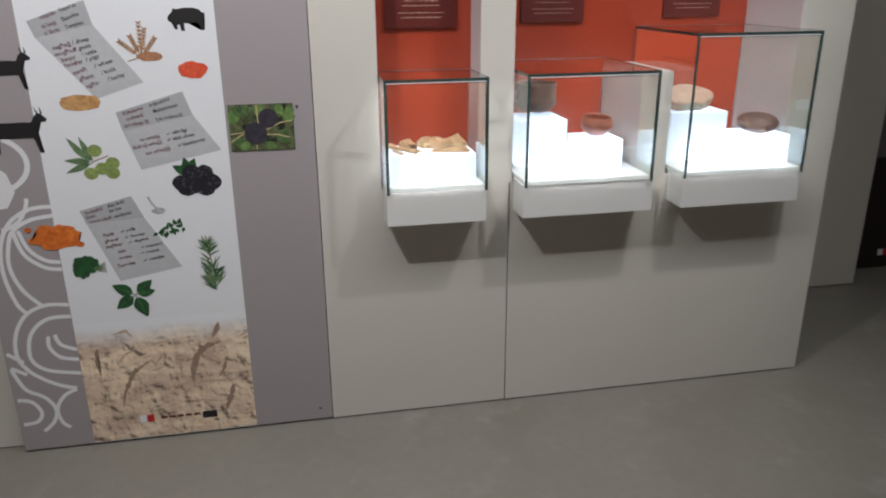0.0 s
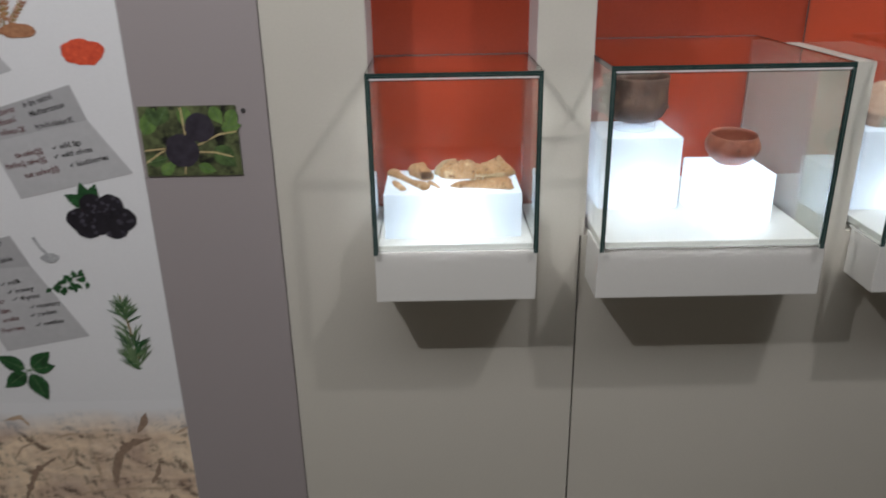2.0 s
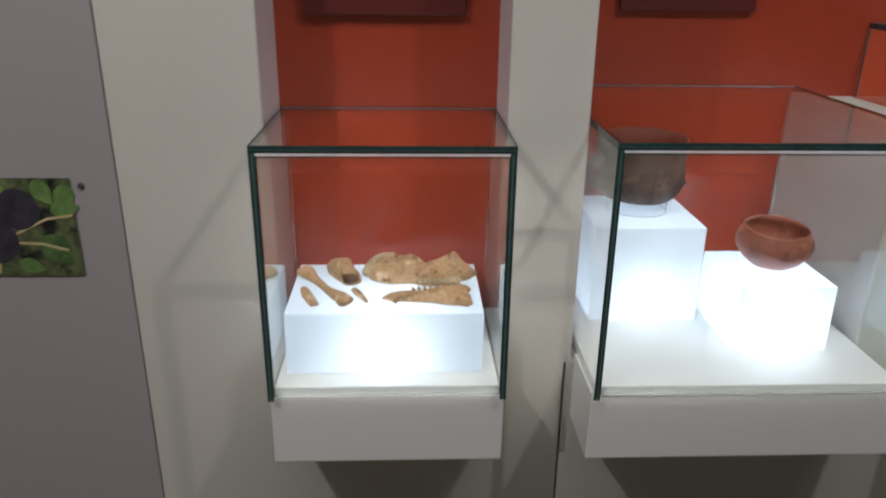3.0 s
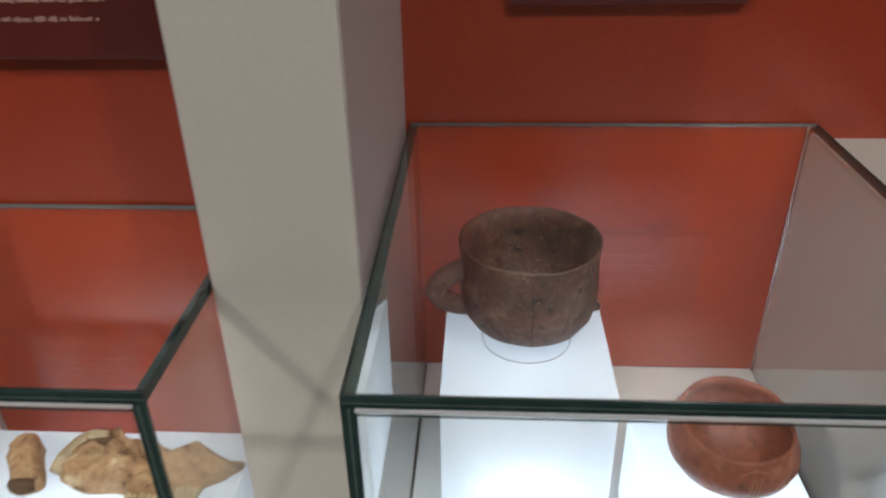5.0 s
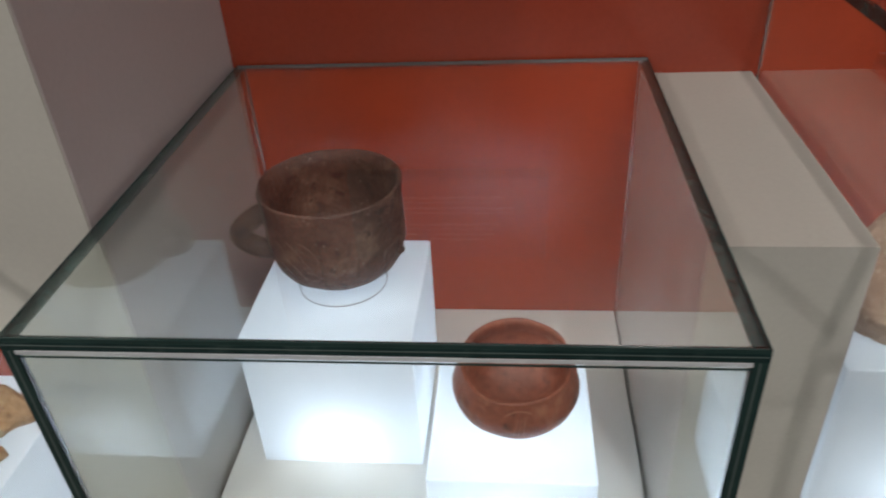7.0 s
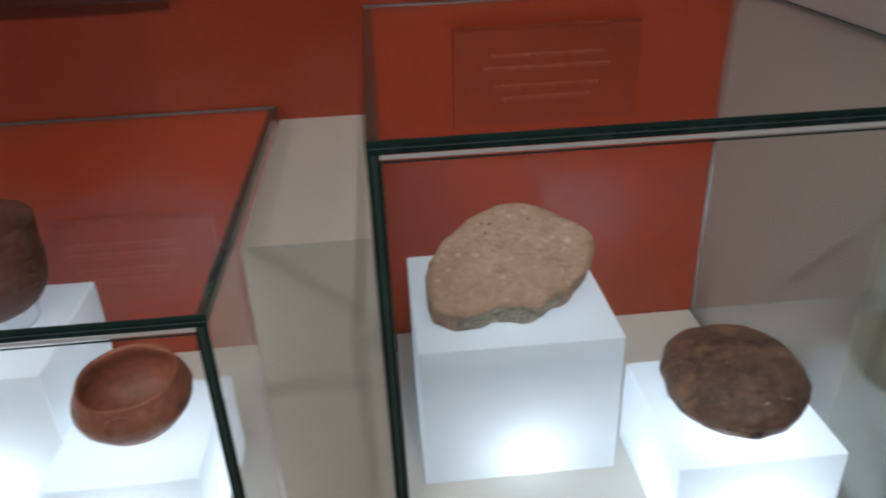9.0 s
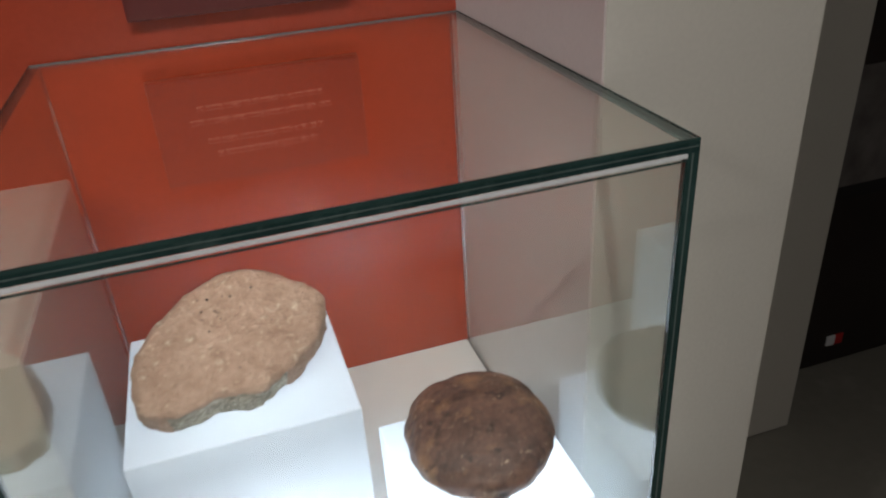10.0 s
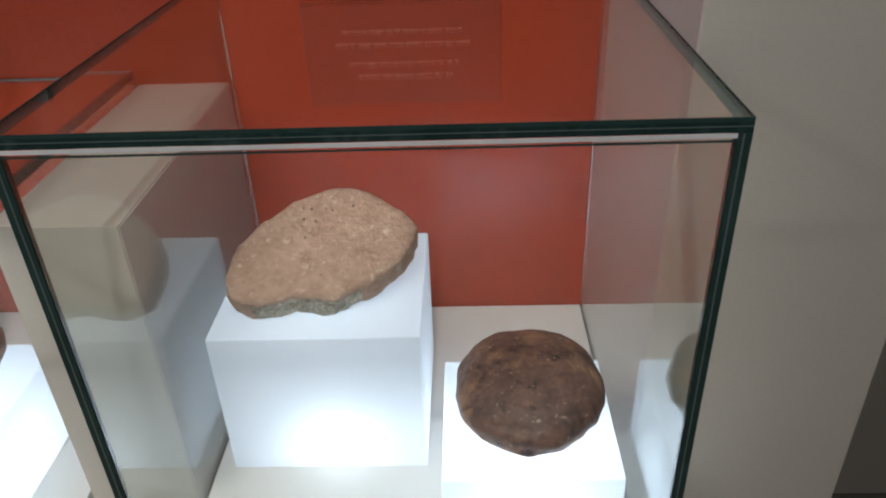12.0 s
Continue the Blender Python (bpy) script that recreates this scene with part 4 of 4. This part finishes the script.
for a0, a1, h0, h1 in ((-92, -88, 0.034, 0.056), (-88, -84, 0.036, 0.057), (-84, -80, 0.040, 0.058), (-58, -54, 0.036, 0.055), (-54, -50, 0.038, 0.056), (-100, -75, 0.058, 0.060)):
    bm = scratch((0, 0, 0), BPROF[:9], a0, a1, h0, h1, 0.00035)
    bm.transform(Matrix.Translation(BOWLC) @ pose(0, 0, 0, 5, 0, 0))
    part("incised_line", bm, BOWLMARK, bowl)

# ---- bones on the first riser ----
BZ0 = 1.0025


def bone(name, spine, label, category, rough=0.0012):
    ob = thing(name, label, category, "animal bones on the riser")
    part("shaft", sweep(refine(spine, 6), 14, rough), BONE, ob, "", True)
    return ob


bone("long_bone", [(0.246, 0.052, BZ0 + 0.009, 0.013, 0.008), (0.254, 0.042, BZ0 + 0.010, 0.0125, 0.009), (0.268, 0.020, BZ0 + 0.008, 0.0070, 0.006), (0.292, -0.020, BZ0 + 0.008, 0.0065, 0.006), (0.312, -0.048, BZ0 + 0.009, 0.010, 0.008), (0.321, -0.062, BZ0 + 0.009, 0.013, 0.008)],
     "ochre long bone with knobbly ends lying on the riser", "bone")
bone("bone_splinter", [(0.254, -0.004, BZ0 + 0.004, 0.005, 0.003), (0.262, -0.030, BZ0 + 0.005, 0.0085, 0.004), (0.276, -0.062, BZ0 + 0.004, 0.007, 0.003)], "small thin bone splinter on the riser", "bone", 0.0008)
bone("bone_splinter", [(0.329, -0.008, BZ0 + 0.004, 0.005, 0.003), (0.338, -0.026, BZ0 + 0.004, 0.006, 0.003), (0.350, -0.050, BZ0 + 0.003, 0.003, 0.002)], "tiny dark bone splinter on the riser", "bone", 0.0006)


def domed(outline, high, seed, ridge=0.0):
    """A weathered bone: an outline in (x, y) with a domed, furrowed top and ragged edges."""
    edge = [p[:2] for p in refine([(a, b, 0) for a, b in outline + outline[:1]], 5)][:-1]
    cx, cy = sum(p[0] for p in edge) / len(edge), sum(p[1] for p in edge) / len(edge)
    bm = bmesh.new()
    rings = []
    for inward, up in ((0.92, 0.0), (1.0, 0.22), (0.985, 0.48), (0.90, 0.74), (0.76, 0.92), (0.58, 1.0), (0.38, 1.04), (0.16, 1.04)):
        ring = []
        for a, b in edge:
            co = Vector((cx + (a - cx) * inward, cy + (b - cy) * inward, 0))
            furrow = ridge * noise.noise(Vector((co.x * 26 + seed, co.y * 90, seed)))
            co.z = BZ0 + high * up * (1 + furrow) * (1 + 0.25 * noise.noise(Vector((co.x * 30, co.y * 30, seed))))
            if up:
                co += noise.noise_vector(co * 48 + Vector((seed, 3, 0))) * 0.0028 + noise.noise_vector(co * 95 + Vector((seed, 0, 0))) * 0.0022 + noise.noise_vector(co * 230) * 0.0011
            co.z = max(co.z, BZ0)
            ring.append(bm.verts.new(co))
        rings.append(ring)
    n = len(edge)
    for a, b in zip(rings, rings[1:]):
        for k in range(n):
            bm.faces.new((a[k], a[(k + 1) % n], b[(k + 1) % n], b[k]))
    bm.faces.new(rings[0][::-1])
    bm.faces.new(rings[-1])
    return bm


fragment = thing("bone_fragment", "short thick ochre bone fragment with a broken end", "bone", "animal bones on the riser")
part("shaft", domed([(0.282, 0.064), (0.285, 0.080), (0.297, 0.086), (0.312, 0.072), (0.326, 0.048), (0.339, 0.024), (0.330, 0.013), (0.316, 0.012), (0.304, 0.028), (0.292, 0.046)], 0.024, 2.0, 0.2), BONE, fragment, "", True)
# solid lump, dark in place of a shaded hollow
part("broken_end", sweep([(0.312, 0.016, BZ0 + 0.010, 0.006, 0.007), (0.322, 0.014, BZ0 + 0.012, 0.009, 0.008), (0.333, 0.018, BZ0 + 0.010, 0.006, 0.007)], 12, 0.0012), HOLLOWSHADE, fragment, "dark lump for the shaded hollow of the broken end", True)
skull = thing("skull_fragment", "ochre upper jaw of a sheep with a row of teeth", "skull bone", "animal bones on the riser")
part("upper_jaw", domed([(0.349, 0.030), (0.344, 0.060), (0.357, 0.084), (0.383, 0.090), (0.407, 0.074), (0.438, 0.062), (0.466, 0.052), (0.500, 0.052), (0.520, 0.053), (0.512, 0.036), (0.494, 0.024), (0.486, 0.010), (0.468, 0.005), (0.450, 0.006), (0.431, 0.010), (0.411, 0.017), (0.375, 0.016)], 0.026, 5.0, 1.0), BONE, skull, "weathered furrowed ochre bone", True)
part("brow_bone", sweep(refine([(0.346, 0.034, BZ0 + 0.010, 0.008, 0.006), (0.352, 0.052, BZ0 + 0.017, 0.010, 0.008), (0.366, 0.066, BZ0 + 0.025, 0.008, 0.006), (0.388, 0.068, BZ0 + 0.029, 0.006, 0.004)], 5), 12, 0.0018), TOOTH, skull, "pale chalky bone edge", True)
# the eye's hollow is a raised lump with its shade as colour
part("eye_socket", sweep(refine([(0.366, 0.050, BZ0 + 0.025, 0.006, 0.003), (0.378, 0.058, BZ0 + 0.027, 0.007, 0.004), (0.396, 0.062, BZ0 + 0.027, 0.004, 0.003)], 4), 10, 0.0008), HOLLOWSHADE, skull, "dark brown lump for the shaded hollow of the eye", True)
jaw = thing("jaw_bone", "ochre lower jaw bone of a sheep with teeth", "jaw bone", "animal bones on the riser")
part("lower_jaw", domed([(0.371, -0.038), (0.384, -0.034), (0.408, -0.032), (0.418, -0.024), (0.440, -0.023), (0.465, -0.022), (0.484, -0.018), (0.496, -0.002), (0.504, -0.008), (0.502, -0.030), (0.506, -0.056), (0.500, -0.066), (0.487, -0.062), (0.471, -0.060), (0.445, -0.053), (0.410, -0.048), (0.392, -0.047), (0.389, -0.057), (0.383, -0.047)], 0.014, 9.0, 0.4), BONE, jaw, "weathered ochre bone", True)


def tooth(x, y, z, turn, s, owner):
    bm = bmesh.new()
    bmesh.ops.create_cone(bm, segments=6, radius1=0.0036 * s, radius2=0.0018 * s, depth=0.011 * s, cap_ends=True, matrix=pose(x, y, z, 90 + turn[0], 0, turn[1]))
    part("tooth", bm, TOOTH, owner)


for k in range(9):
    t = k / 8
    tooth(0.430 + 0.056 * t, 0.006 - 0.003 * t + 0.002 * (k % 2), BZ0 + 0.011, (0, -8 + 10 * t), 1.2 + 0.35 * t, skull)
for k in range(9):
    t = k / 8
    tooth(0.418 + 0.068 * t, -0.019 + 0.003 * t, BZ0 + 0.009, (180, 10 - 8 * t), 1.05 + 0.35 * t, jaw)

# ---- stones ----


def stone_slab():
    """A thin broken slab, leaning back, with a broken edge along its front."""
    rim = [(-0.098, -0.012), (-0.100, -0.040), (-0.096, -0.058), (-0.084, -0.070), (-0.064, -0.074), (-0.046, -0.072), (-0.028, -0.068), (0.000, -0.071), (0.018, -0.070), (0.034, -0.060), (0.048, -0.056), (0.068, -0.038),
           (0.088, -0.014), (0.096, 0.008), (0.098, 0.022), (0.086, 0.038), (0.078, 0.048), (0.052, 0.066), (0.032, 0.079), (0.010, 0.081), (-0.020, 0.073), (-0.050, 0.052), (-0.079, 0.025)]
    fine = [p[:2] for p in refine([(a, b, 0) for a, b in rim + rim[:1]], 5)][:-1]
    bm = bmesh.new()
    layers = []
    for inward, z in ((0.93, -0.018), (0.99, -0.013), (1.0, -0.002), (1.0, 0.012), (0.984, 0.0168), (0.90, 0.0185), (0.72, 0.0195), (0.56, 0.0205), (0.40, 0.021), (0.24, 0.0215), (0.10, 0.0215)):
        ring = []
        for a, b in fine:
            co = Vector((a * inward, b * inward, z))
            co += noise.noise_vector(co * 42) * 0.0034 + noise.noise_vector(co * 130) * 0.0022 + noise.noise_vector(co * 300) * 0.0009
            ring.append(bm.verts.new(co))
        layers.append(ring)
    n = len(fine)
    for a, b in zip(layers, layers[1:]):
        for k in range(n):
            f = bm.faces.new((a[k], a[(k + 1) % n], b[(k + 1) % n], b[k]))
            f.material_index = 1 if b in layers[:4] and 18 <= k <= 46 else 0
    bm.faces.new(layers[0][::-1])
    bm.faces.new(layers[-1])
    return bm


SLAB = pose(1.394, 0.143, 1.1230, 19, 0, 4)
slab = thing("stone_slab", "tan pitted stone slab with a broken edge leaning on a lit riser", "stone")
bm = stone_slab()
bm.transform(SLAB)
part("slab", bm, STONE, slab, "", True).data.materials.append(BROKEN)
# pits are small beads, near black for the shade inside them
for k in range(16):
    a, b = rnd.uniform(-0.03, 0.04), rnd.uniform(0.0, 0.05)
    bm = bmesh.new()
    bmesh.ops.create_icosphere(bm, subdivisions=1, radius=rnd.uniform(0.0008, 0.0016), matrix=SLAB @ pose(a, b, 0.0208))
    part("pit", bm, PIT, slab)
prop = thing("slab_prop", "small clear acrylic block propping the stone slab", "prop")
part("wedge", block(1.36, 1.43, 0.180, 0.215, 1.0858, 1.118, 0.001, 1), RING, prop).visible_shadow = False

cobble = thing("round_stone", "dark brown rounded grinding stone on a lit riser", "stone")
bm = bmesh.new()
bmesh.ops.create_icosphere(bm, subdivisions=5, radius=1.0)
for v in bm.verts:
    n = v.co.normalized()
    lump = 1 + 0.07 * noise.noise(n * 1.4 + Vector((3, 1, 7))) + 0.035 * noise.noise(n * 4.0) + 0.012 * noise.noise(n * 14) + 0.005 * noise.noise(n * 34)
    v.co = Vector((n.x * 0.0715, n.y * 0.074, math.copysign(abs(n.z) ** 0.85, n.z) * 0.034)) * lump
bm.transform(pose(1.603, 0.013, 1.0450, 4, -3, 20))
part("stone", bm, COBBLE, cobble, "", True)
